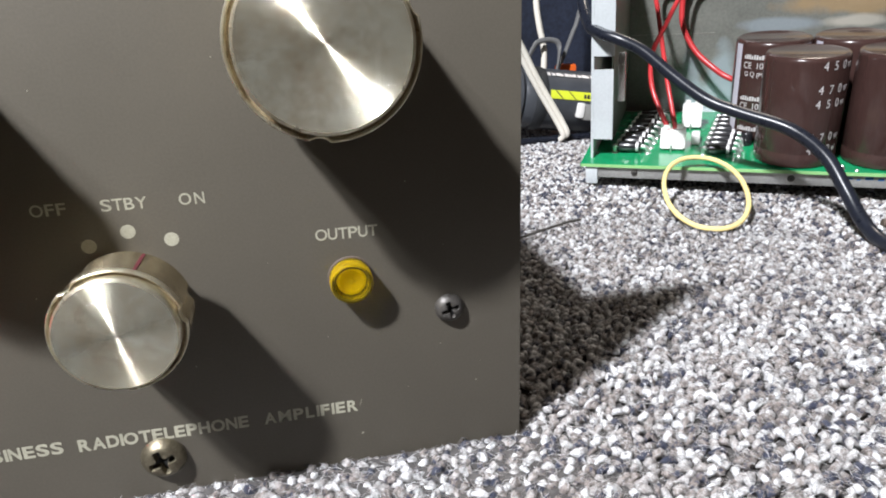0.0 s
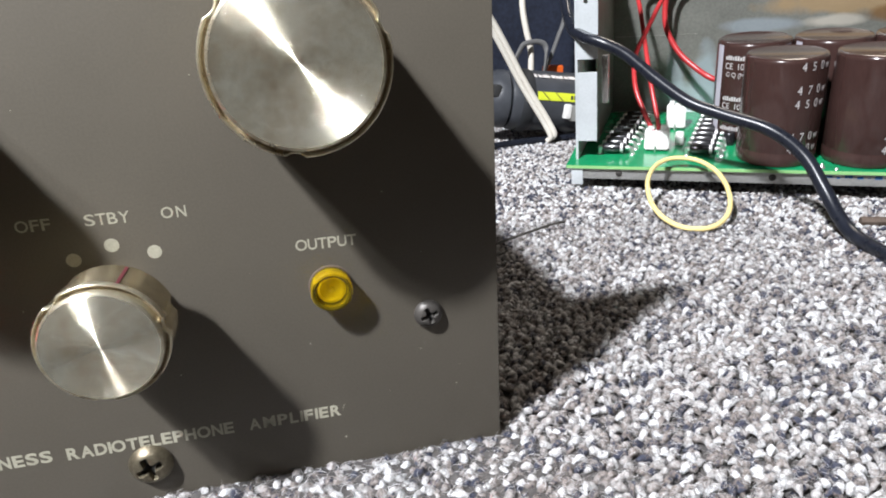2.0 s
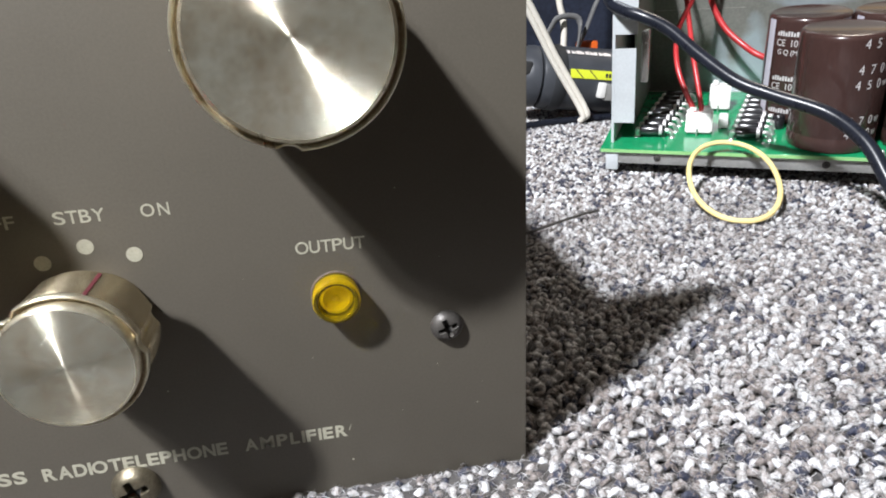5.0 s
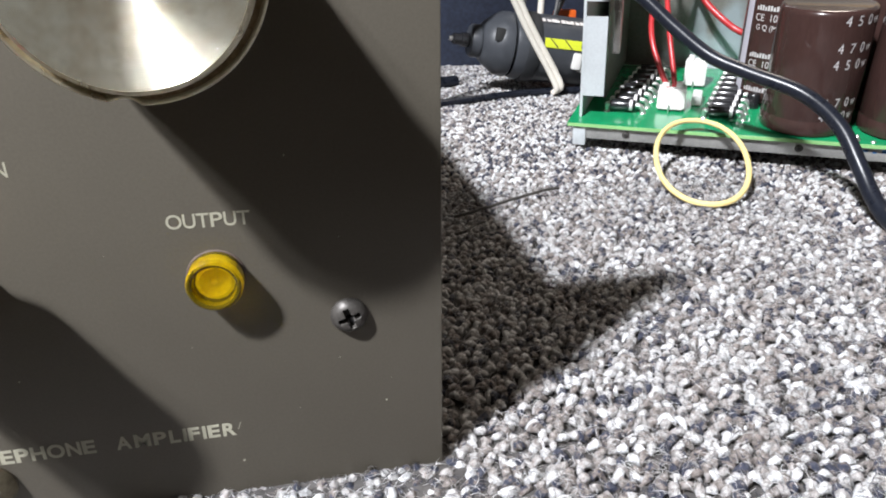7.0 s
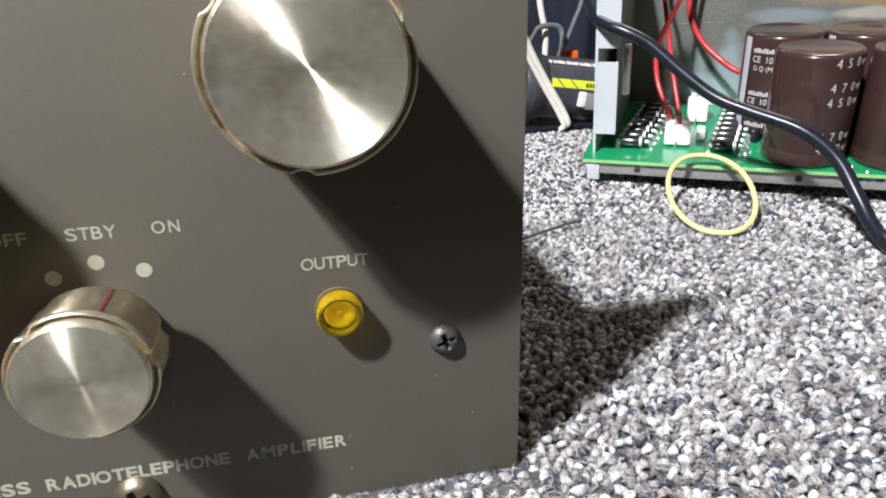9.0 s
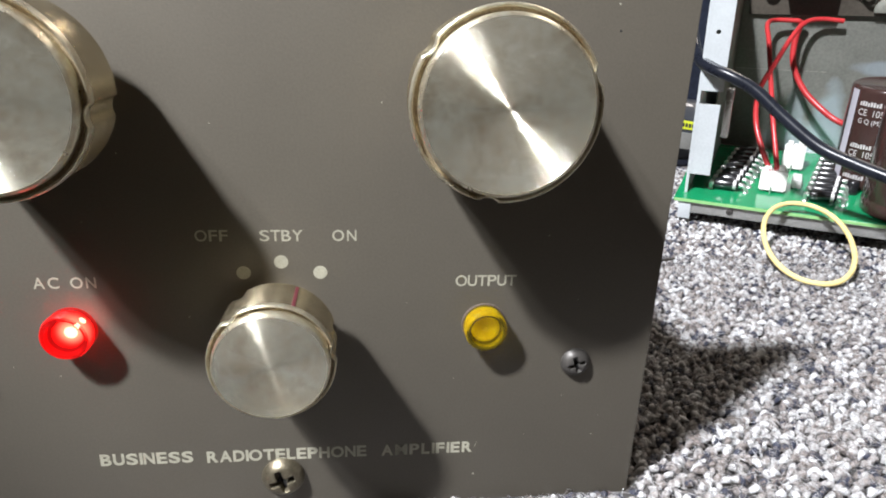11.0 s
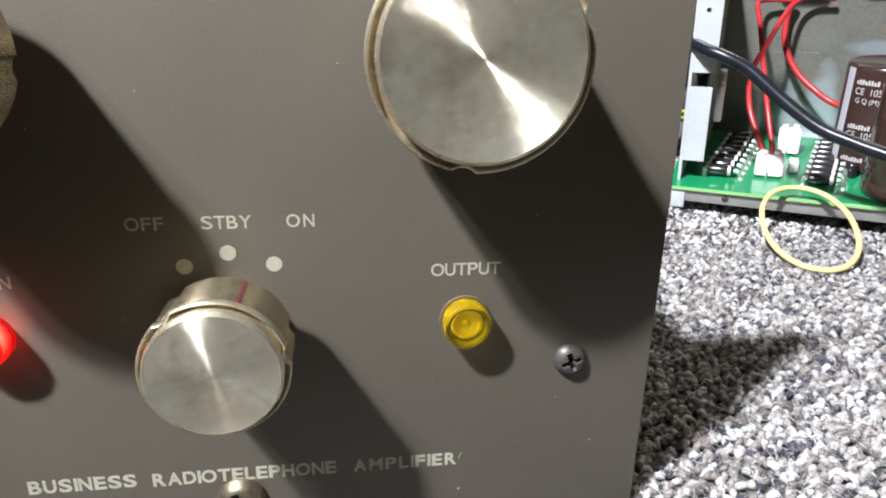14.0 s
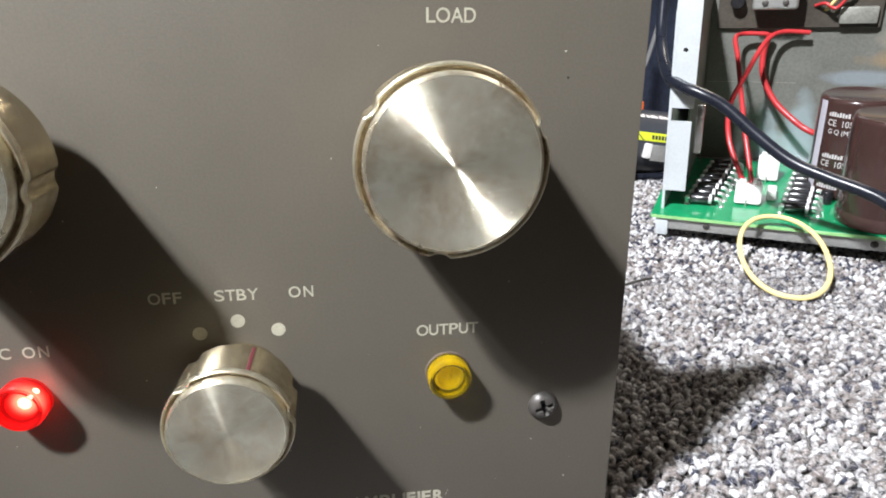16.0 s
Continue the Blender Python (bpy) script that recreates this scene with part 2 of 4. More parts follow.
TOOL_SOFT = material("dark_soft_grip", (0.020, 0.022, 0.025), 0.6, 0.0, 0.2, 100, 1800, 0.2)
LIME = material("lime_yellow_label", (0.62, 0.68, 0.04), 0.4, 0.0, 0.08)
ORANGE = material("orange_plastic", (0.75, 0.13, 0.02), 0.4, 0.0, 0.1)
NAVY = material("dark_navy_board", (0.020, 0.026, 0.046), 0.6, 0.0, 0.5, 12, 300, 0.15)
STEEL = material("bright_steel", (0.7, 0.7, 0.68), 0.25, 1.0, 0.1, 300, 1500, 0.05)
PHENOLIC = material("dark_brown_laminate", (0.060, 0.052, 0.042), 0.35, 0.0, 0.35, 45, 700, 0.06, 0.1)
BLUE_INK = material("blue_stamp_ink", (0.04, 0.16, 0.42), 0.6, 0.0, 0.3, 500, 1800, 0.05)
BROWN = material("brown_card", (0.11, 0.080, 0.062), 0.7, 0.0, 0.3, 150, 1500, 0.2)


# ---- shapes ----
def part(name, bm, mat, parent=None, label="", smooth=40):
    """One mesh object from a bmesh in drawing units."""
    bmesh.ops.scale(bm, vec=(MM, MM, MM), verts=bm.verts)
    bmesh.ops.recalc_face_normals(bm, faces=bm.faces)
    mesh = bpy.data.meshes.new(name)
    bm.to_mesh(mesh)
    bm.free()
    mesh.materials.append(mat)
    if smooth:
        mesh.shade_smooth()
        mesh.set_sharp_from_angle(angle=radians(smooth))
    ob = new(name, mesh)
    ob.parent = parent
    if label:
        tagged(ob, label)
    return ob


def empty(name, label, category, m=None, group=""):
    ob = new(name)
    ob.empty_display_size = 0.01
    if m is not None:
        ob.matrix_world = m
    return tagged(ob, label, category, group)


def box(x0, x1, y0, y1, z0, z1, bevel=0.0, segments=2):
    bm = bmesh.new()
    bmesh.ops.create_cube(bm, size=1.0)
    for v in bm.verts:
        v.co = ((x0 + x1) / 2 + v.co.x * (x1 - x0), (y0 + y1) / 2 + v.co.y * (y1 - y0), (z0 + z1) / 2 + v.co.z * (z1 - z0))
    if bevel:
        bmesh.ops.bevel(bm, geom=list(bm.edges), offset=bevel, segments=segments, affect="EDGES", profile=0.6)
    return bm


def lathe(profile, centre, along="-y", segments=96, shape=None, caps=True):
    """Turn rows of (radius, height) about an axis. shape(angle, radius, height) may change the radius."""
    bm = bmesh.new()
    rings = []
    for r, h in profile:
        ring = []
        for k in range(segments):
            a = 2 * math.pi * k / segments
            q = shape(a, r, h) if shape else r
            u, v = q * math.cos(a), q * math.sin(a)
            at = {"-y": (u, -h, v), "z": (u, v, h), "x": (h, u, v), "y": (u, h, v)}[along]
            ring.append(bm.verts.new(Vector(centre) + Vector(at)))
        rings.append(ring)
    for low, high in zip(rings, rings[1:]):
        for k in range(segments):
            bm.faces.new((low[k], low[(k + 1) % segments], high[(k + 1) % segments], high[k]))
    for ring in (rings[0], rings[-1]) if caps else ():
        if (ring[0].co - ring[segments // 2].co).length > 1e-4:
            bm.faces.new(ring)
    return bm


def glide(points, steps=8, closed=False):
    """A smooth line through the points."""
    pts = [Vector(p) for p in points]
    n = len(pts)
    out = []
    for k in range(n if closed else n - 1):
        if closed:
            a, b, c, d = (pts[(k + j) % n] for j in (-1, 0, 1, 2))
        else:
            b, c = pts[k], pts[k + 1]
            a = pts[k - 1] if k else b * 2 - c
            d = pts[k + 2] if k + 2 < n else c * 2 - b
        for s in range(steps):
            t = s / steps
            out.append(0.5 * (2 * b + (c - a) * t + (2 * a - 5 * b + 4 * c - d) * t * t + (3 * b - a - 3 * c + d) * t ** 3))
    if not closed:
        out.append(pts[-1])
    return out


def tube(points, radius, sides=10, closed=False, steps=8, flat=1.0, wide=None):
    """A cord along a smooth line; flat thins it across the direction wide."""
    line = glide(points, steps, closed)
    bm = bmesh.new()
    rings = []
    n = len(line)
    up = Vector((0.03, 0.05, 1))
    for k, p in enumerate(line):
        ahead = line[(k + 1) % n] - line[k - 1] if closed else line[min(k + 1, n - 1)] - line[max(k - 1, 0)]
        ahead.normalize()
        side = ahead.cross(Vector(wide) if wide else up)
        if side.length < 0.05:
            side = ahead.cross(Vector((1, 0, 0)))
        side.normalize()
        over = side.cross(ahead)
        if not wide:
            up = over
        rings.append([bm.verts.new(p + side * radius * flat * math.cos(2 * math.pi * j / sides) + over * radius * math.sin(2 * math.pi * j / sides)) for j in range(sides)])
    pairs = list(zip(rings, rings[1:])) + ([(rings[-1], rings[0])] if closed else [])
    for low, high in pairs:
        for j in range(sides):
            bm.faces.new((low[j], low[(j + 1) % sides], high[(j + 1) % sides], high[j]))
    if not closed:
        bm.faces.new(rings[0])
        bm.faces.new(rings[-1])
    return bm


# Breadths of a grotesque's capitals, for a cap height of 720
BREADTH = dict(A=650, B=560, C=640, D=600, E=530, F=500, G=660, H=580, I=100, L=470, M=690, N=580, O=710, P=560, Q=710, R=600, S=580, T=580, U=570, Y=640)


def glyphs(text, bold):
    """Text in the built-in font as a bmesh."""
    data = bpy.data.curves.new("text", "FONT")
    data.body, data.extrude, data.offset = text, 0.02, bold
    ob = new("text", data)
    bpy.context.view_layer.update()
    mesh = bpy.data.meshes.new_from_object(ob.evaluated_get(bpy.context.evaluated_depsgraph_get()))
    bpy.data.objects.remove(ob)
    bpy.data.curves.remove(data)
    bm = bmesh.new()
    bm.from_mesh(mesh)
    bpy.data.meshes.remove(mesh)
    return bm


def fitted(verts, x, y, width, height):
    xs, ys = [v.co.x for v in verts], [v.co.y for v in verts]
    x0, y0, sx, sy = min(xs), min(ys), width / (max(xs) - min(xs)), height / (max(ys) - min(ys))
    for v in verts:
        v.co.x, v.co.y = x + (v.co.x - x0) * sx, y + (v.co.y - y0) * sy


def lettering(text, width, height, put, mat, parent, thick=0.05, bold=0.0, name="lettering", label=""):
    """Text as a thin mesh, width by height units from its lower left corner; put(u, v, w) places a point of it."""
    bm = glyphs(text, bold)
    fitted(bm.verts, 0, 0, width, height)
    for v in bm.verts:
        v.co = put(v.co.x, v.co.y, thick if v.co.z > 0 else 0.0)
    return part(name, bm, mat, parent, label, 0)


def even_lettering(text, width, height, put, mat, parent, thick=0.05, bold=0.0):
    """Capitals of a plain grotesque, each set to its own breadth with equal gaps between them."""
    unit = height / 720
    gap = (width - sum(BREADTH[c] * unit for c in text)) / max(1, len(text) - 1)
    word = bmesh.new()
    x = 0.0
    for c in text:
        bm = glyphs(c, bold)
        breadth = BREADTH[c] * unit + (0.25 * height * bold * 10 if c == "I" else 0.0)
        fitted(bm.verts, x, 0, breadth, height)
        at = {v: word.verts.new(put(v.co.x, v.co.y, thick if v.co.z > 0 else 0.0)) for v in bm.verts}
        for f in bm.faces:
            word.faces.new([at[v] for v in f.verts])
        bm.free()
        x += BREADTH[c] * unit + gap
    return part("lettering", word, mat, parent, "", 0)


# ---- room ----
def slab(name, lo, hi, mat, label, category):
    bm = bmesh.new()
    bmesh.ops.create_cube(bm, size=1.0)
    for v in bm.verts:
        v.co = [((a + b) / 2 + c * (b - a)) / MM for a, b, c in zip(lo, hi, v.co)]
    return tagged(part(name, bm, mat, None, "", 0), label, category, kind="structure")


slab("floor", (-1.6, -1.4, -0.1), (1.7, 1.9, -0.0022), BACKING, "grey-brown loop pile carpet on the floor", "carpet")
slab("ceiling", (-1.6, -1.4, 2.3), (1.7, 1.9, 2.4), WALL, "plain off-white ceiling", "ceiling")
slab("wall_north", (-1.6, 1.9, -0.1), (1.7, 2.0, 2.4), WALL, "plain off-white painted wall", "wall")
slab("wall_south", (-1.6, -1.5, -0.1), (1.7, -1.4, 2.4), WALL, "plain off-white painted wall", "wall")
slab("wall_west", (-1.7, -1.5, -0.1), (-1.6, 2.0, 2.4), WALL, "plain off-white painted wall", "wall")
slab("wall_east", (1.7, -1.5, -0.1), (1.8, 2.0, 2.4), WALL, "plain off-white painted wall", "wall")


def carpet_loops():
    """Single loops of yarn, each a bent bead, over the stretch that lies round the things."""
    rng = np.random.default_rng(5)
    gx, gy = np.meshgrid(np.arange(-125, 300, 2.3), np.arange(-48, 430, 1.82))
    gx = gx + (np.arange(gx.shape[0]) % 2)[:, None] * 1.3
    x, y = gx.ravel(), gy.ravel()
    keep = ((y < -0.6) | (x > 1.0)) & (x < 1.2 * (y + 100)) & (x < 270) & ((x > -0.5 * y - 10) | (y < 0))
    keep &= ~((y > 150) & (x > 95 + (y - 60) * 0.75 + 60))
    x, y = x[keep], y[keep]
    n = len(x)
    x, y = x + rng.normal(0, 0.55, n), y + rng.normal(0, 0.5, n)
    sides, rings = 5, 7
    along = np.linspace(-1, 1, rings)
    thick = np.sqrt(np.maximum(0.0, 1 - (0.93 * along) ** 4)) * (0.9 + 0.1 * np.cos(3 * along))
    spin = 2 * np.pi * np.arange(sides) / sides
    # rows: place along the strand, then across and up round it
    u = np.repeat(along, sides)
    ring_y, ring_z = np.outer(thick, np.cos(spin)).ravel(), np.outer(thick, np.sin(spin)).ravel()
    faces = []
    for k in range(rings - 1):
        for j in range(sides):
            p, q = k * sides + j, k * sides + (j + 1) % sides
            faces += [(p, q, q + sides), (p, q + sides, p + sides)]
    for base, order in ((0, (0, 2, 1, 0, 3, 2, 0, 4, 3)), ((rings - 1) * sides, (0, 1, 2, 0, 2, 3, 0, 3, 4))):
        faces += [tuple(base + o for o in order[m:m + 3]) for m in (0, 3, 6)]
    faces = np.array(faces)
    length, fat = rng.uniform(1.15, 1.85, n), rng.uniform(0.72, 1.02, n)
    turn = rng.normal(0.3, 0.75, n)
    arch, curl, lean = rng.uniform(0.7, 1.5, n), rng.normal(0, 0.8, n), rng.normal(0, 0.35, n)
    lx = u[None] * length[:, None] + 0.25 * ring_y[None] * u[None]
    ly = ring_y[None] * fat[:, None] + curl[:, None] * u[None] ** 2
    lz = ring_z[None] * fat[:, None] - arch[:, None] * u[None] ** 2 + lean[:, None] * u[None]
    c, s = np.cos(turn)[:, None], np.sin(turn)[:, None]
    swell = 0.5 * np.sin(x / 17.0 + 1) * np.sin(y / 23.0) + rng.normal(0, 0.25, n) - 1.5 * np.exp(-np.maximum(x, 0) / 24.0) * np.exp(-np.maximum(y, 0) / 60.0) - 0.6 * np.exp(-np.abs(y) / 9.0) * (x < 4)
    co = np.stack([x[:, None] + lx * c - ly * s, y[:, None] + lx * s + ly * c, lz - 0.25 + swell[:, None]], -1)
    co += rng.normal(0, 0.035, co.shape)
    base = u
    index = (faces[None] + (np.arange(n) * len(base))[:, None, None]).reshape(-1, 3)
    # loose fibres that stand out of the yarn, three-sided and bent
    near = np.flatnonzero((y < 130) & (x < 140))
    near = np.repeat(near, 5)
    m = len(near)
    fu = np.repeat(np.linspace(-1, 1, 4), 3)
    fr = np.repeat(np.array([0.04, 0.06, 0.055, 0.015]), 3)
    fa = np.tile(2 * np.pi * np.arange(3) / 3, 4)
    turn = rng.uniform(0, 2 * np.pi, m)[:, None]
    reach, bow, rise = rng.uniform(0.7, 1.5, m)[:, None], rng.normal(0, 0.5, m)[:, None], rng.normal(0, 0.35, m)[:, None]
    fx, fy = fu * reach, fr * np.cos(fa) + bow * fu ** 2
    fz = fr * np.sin(fa) - rng.uniform(0.1, 0.6, m)[:, None] * fu ** 2 + rise * fu
    hair = np.stack([(x[near] + rng.normal(0, 0.6, m))[:, None] + fx * np.cos(turn) - fy * np.sin(turn), (y[near] + rng.normal(0, 0.6, m))[:, None] + fx * np.sin(turn) + fy * np.cos(turn), fz + (swell[near] + rng.uniform(0.35, 0.85, m))[:, None]], -1)
    hair[..., 1] = np.where((hair[..., 1] > -0.25) & (x[near] < 0.5)[:, None], -0.25, hair[..., 1])
    strip = np.array([(k * 3 + a, k * 3 + (a + 1) % 3, (k + 1) * 3 + (a + 1) % 3, (k + 1) * 3 + a) for k in range(3) for a in range(3)])
    strip = np.concatenate([strip[:, [0, 1, 2]], strip[:, [0, 2, 3]]])
    index = np.concatenate([index, (strip[None] + (np.arange(m) * 12 + n * len(base))[:, None, None]).reshape(-1, 3)])
    co = np.concatenate([co.reshape(-1, 3), hair.reshape(-1, 3)])
    mesh = bpy.data.meshes.new("carpet_pile")
    mesh.from_pydata((co.reshape(-1, 3) * MM).tolist(), [], index.tolist())
    mesh.materials.append(YARN)
    mesh.shade_smooth()
    return tagged(new("carpet_pile", mesh), "mottled grey, brown and navy loop pile carpet yarn", "carpet", kind="stuff")


carpet_loops()


# ---- amplifier with its front panel ----
def phillips_screw(x, z, r, mat, parent, label, turn=20):
    """A domed cross-head screw on the panel, its cross sunk into the dome."""
    around, rings = 120, 44
    bm = bmesh.new()
    rows = []

    def height(u, v):
        q = min(1.0, math.hypot(u, v) / r)
        c, d = math.cos(radians(turn)), math.sin(radians(turn))
        p, w = abs(u * c + v * d), abs(v * c - u * d)
        sunk = 0.0
        for along, across in ((p, w), (w, p)):
            inside = min(1.0, max(0.0, (r * 0.16 - across) / (r * 0.05)))
            inside *= min(1.0, max(0.0, (r * 0.60 - along) / (r * 0.10)))
            sunk = max(sunk, inside)
        core = min(1.0, max(0.0, (r * 0.27 - math.hypot(u, v)) / (r * 0.06)))
        return 0.35 + r * 0.5 * (1 - q ** 4) - r * 0.42 * max(sunk, core)

    for k in range(rings + 1):
        q = r * k / rings
        ring = [(q * math.cos(2 * math.pi * j / around), q * math.sin(2 * math.pi * j / around)) for j in range(around)] if k else [(0.0, 0.0)]
        rows.append([bm.verts.new((x + u, -height(u, v), z + v)) for u, v in ring])
    rows.append([bm.verts.new((x + r * 0.98 * math.cos(2 * math.pi * j / around), 0.0, z + r * 0.98 * math.sin(2 * math.pi * j / around))) for j in range(around)])
    for j in range(around):
        bm.faces.new((rows[0][0], rows[1][j], rows[1][(j + 1) % around]))
    for low, high in zip(rows[1:], rows[2:]):
        for j in range(around):
            bm.faces.new((low[j], low[(j + 1) % around], high[(j + 1) % around], high[j]))
    head = part("screw", bm, mat, parent, label, 30)
    for angle in (turn, turn + 90):
        bm = box(-r * 0.54, r * 0.54, -(0.35 + r * 0.14), -(0.30 + r * 0.05), -r * 0.13, r * 0.13, 0.03, 1)
        bmesh.ops.rotate(bm, verts=bm.verts, cent=(0, 0, 0), matrix=Matrix.Rotation(-radians(angle), 3, "Y"))
        bmesh.ops.translate(bm, verts=bm.verts, vec=(x, 0, z))
        part("slot", bm, RECESS, head)
    return head


def control_knob(x, z, r, deep, parent, label, pointer=None, notches=(20, 145, 262), face_share=0.874):
    """A turned knob: side, notched rim, groove and a lathe-spun face."""
    def notched(a, q, h):
        cut, wide = 0.0, 8.0 if r < 11 else 6.5
        for n in notches:
            off = (math.degrees(a) - n + 180) % 360 - 180
            cut = max(cut, 1.0 - (abs(off) / wide) ** 2.2 if abs(off) < wide else 0.0)
        return q - (cut * (0.62 if r > 11 else 0.6) if q > 0.92 * r else 0.0)

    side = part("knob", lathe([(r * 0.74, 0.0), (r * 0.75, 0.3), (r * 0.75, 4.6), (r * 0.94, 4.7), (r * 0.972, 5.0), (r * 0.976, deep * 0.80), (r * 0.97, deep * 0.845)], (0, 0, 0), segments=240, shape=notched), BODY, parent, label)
    side.location = Vector((x, 0, z)) * MM
    f = face_share
    part("rim", lathe([(r * 0.9, deep * 0.825), (r * 0.985, deep * 0.83), (r, deep * 0.842), (r, deep * 0.885), (r * 0.996, deep * 0.903), (r * 0.984, deep * 0.915), (r * 0.97, deep * 0.912), (r * 0.96, deep * 0.895), (r * 0.957, deep * 0.862)], (0, 0, 0), segments=240, shape=notched, caps=False), RIM, side)
    part("groove", lathe([(r * 0.965, deep * 0.86), (r * (f + 0.05), deep * 0.858), (r * (f + 0.03), deep * 0.862)], (0, 0, 0), segments=144, shape=notched, caps=False), GROOVE, side, "brown dirt in the groove")
    part("face_edge", lathe([(r * (f + 0.040), deep * 0.85), (r * (f + 0.041), deep * 0.95), (r * (f + 0.034), deep * 0.978), (r * (f + 0.018), deep * 0.993), (r * f, deep)], (0, 0, 0), segments=144, caps=False), RIM, side)
    face = bmesh.new()
    grid = []
    rings = 14
    for k in range(rings + 1):
        q = r * (f + 0.003) * k / rings
        grid.append([face.verts.new((q * math.cos(2 * math.pi * j / 128), -deep * 0.9985, q * math.sin(2 * math.pi * j / 128))) for j in range(128)] if k else [face.verts.new((0, -deep * 0.9985, 0))])
    for j in range(128):
        face.faces.new((grid[0][0], grid[1][j], grid[1][(j + 1) % 128]))
    for low, high in zip(grid[1:], grid[2:]):
        for j in range(128):
            face.faces.new((low[j], low[(j + 1) % 128], high[(j + 1) % 128], high[j]))
    part("face", face, FACE, side, "spun aluminium face with fine rings", 0)
    if pointer is not None:
        a = radians(pointer)
        bm = box(r * 0.96, r * 0.988, -deep * 0.82, -5.6, -0.27, 0.27, 0.05, 1)
        bmesh.ops.rotate(bm, verts=bm.verts, cent=(0, 0, 0), matrix=Matrix.Rotation(-a, 3, "Y"))
        part("pointer", bm, POINTER, side, "faded red pointer line")
    return side


def pilot_lamp(x, z, r, deep, lens, core, parent, label, glow=False):
    """A cylindrical jewel lens with a recessed front over its core."""
    rim = lathe([(r * 1.0, 0.0), (r * 1.0, deep * 0.85), (r * 0.94, deep * 0.97), (r * 0.86, deep), (r * 0.76, deep * 0.95), (r * 0.73, deep * 0.72), (0.0, deep * 0.70)], (x, 0, z), segments=64)
    lens_ob = part("pilot_lamp", rim, lens, parent, label)
    part("lamp_core", lathe([(r * 0.70, 0.05), (r * 0.69, deep * 0.42), (r * 0.56, deep * 0.48), (r * 0.40, deep * 0.40), (r * 0.16, deep * 0.36), (r * 0.11, deep * 0.45), (0.0, deep * 0.47)] if not glow else [(r * 0.62, 0.05), (r * 0.60, deep * 0.50), (r * 0.4, deep * 0.57), (0.0, deep * 0.60)], (x, 0, z), segments=48, shape=lambda a, q, h: q * (1 + 0.012 * math.cos(12 * a))), core, lens_ob)
    if glow:
        # glowing blob that makes the hot spot in the lit lens
        part("glow_blob", lathe([(0.0, -0.5), (0.75, -0.35), (1.0, 0.0), (0.75, 0.3), (0.0, 0.45)], (x + 0.7, -deep * 0.60, z + 0.55), segments=20), HOT, lens_ob, "glowing blob for the lamp's hot spot")
        # second blob, added only to imitate the glow in the lens's side wall
        part("glow_blob", lathe([(0.0, -0.4), (0.4, -0.25), (0.5, 0.0), (0.4, 0.25), (0.0, 0.4)], (x + 2.05, -deep * 0.42, z + 1.9), segments=16), HOT, lens_ob)
    else:
        part("bezel", lathe([(r * 1.06, 0.0), (r * 1.06, 0.2), (r * 1.01, 0.3)], (x, 0, z), segments=64, caps=False), BROWN, lens_ob, "thin brown ring")
    return lens_ob


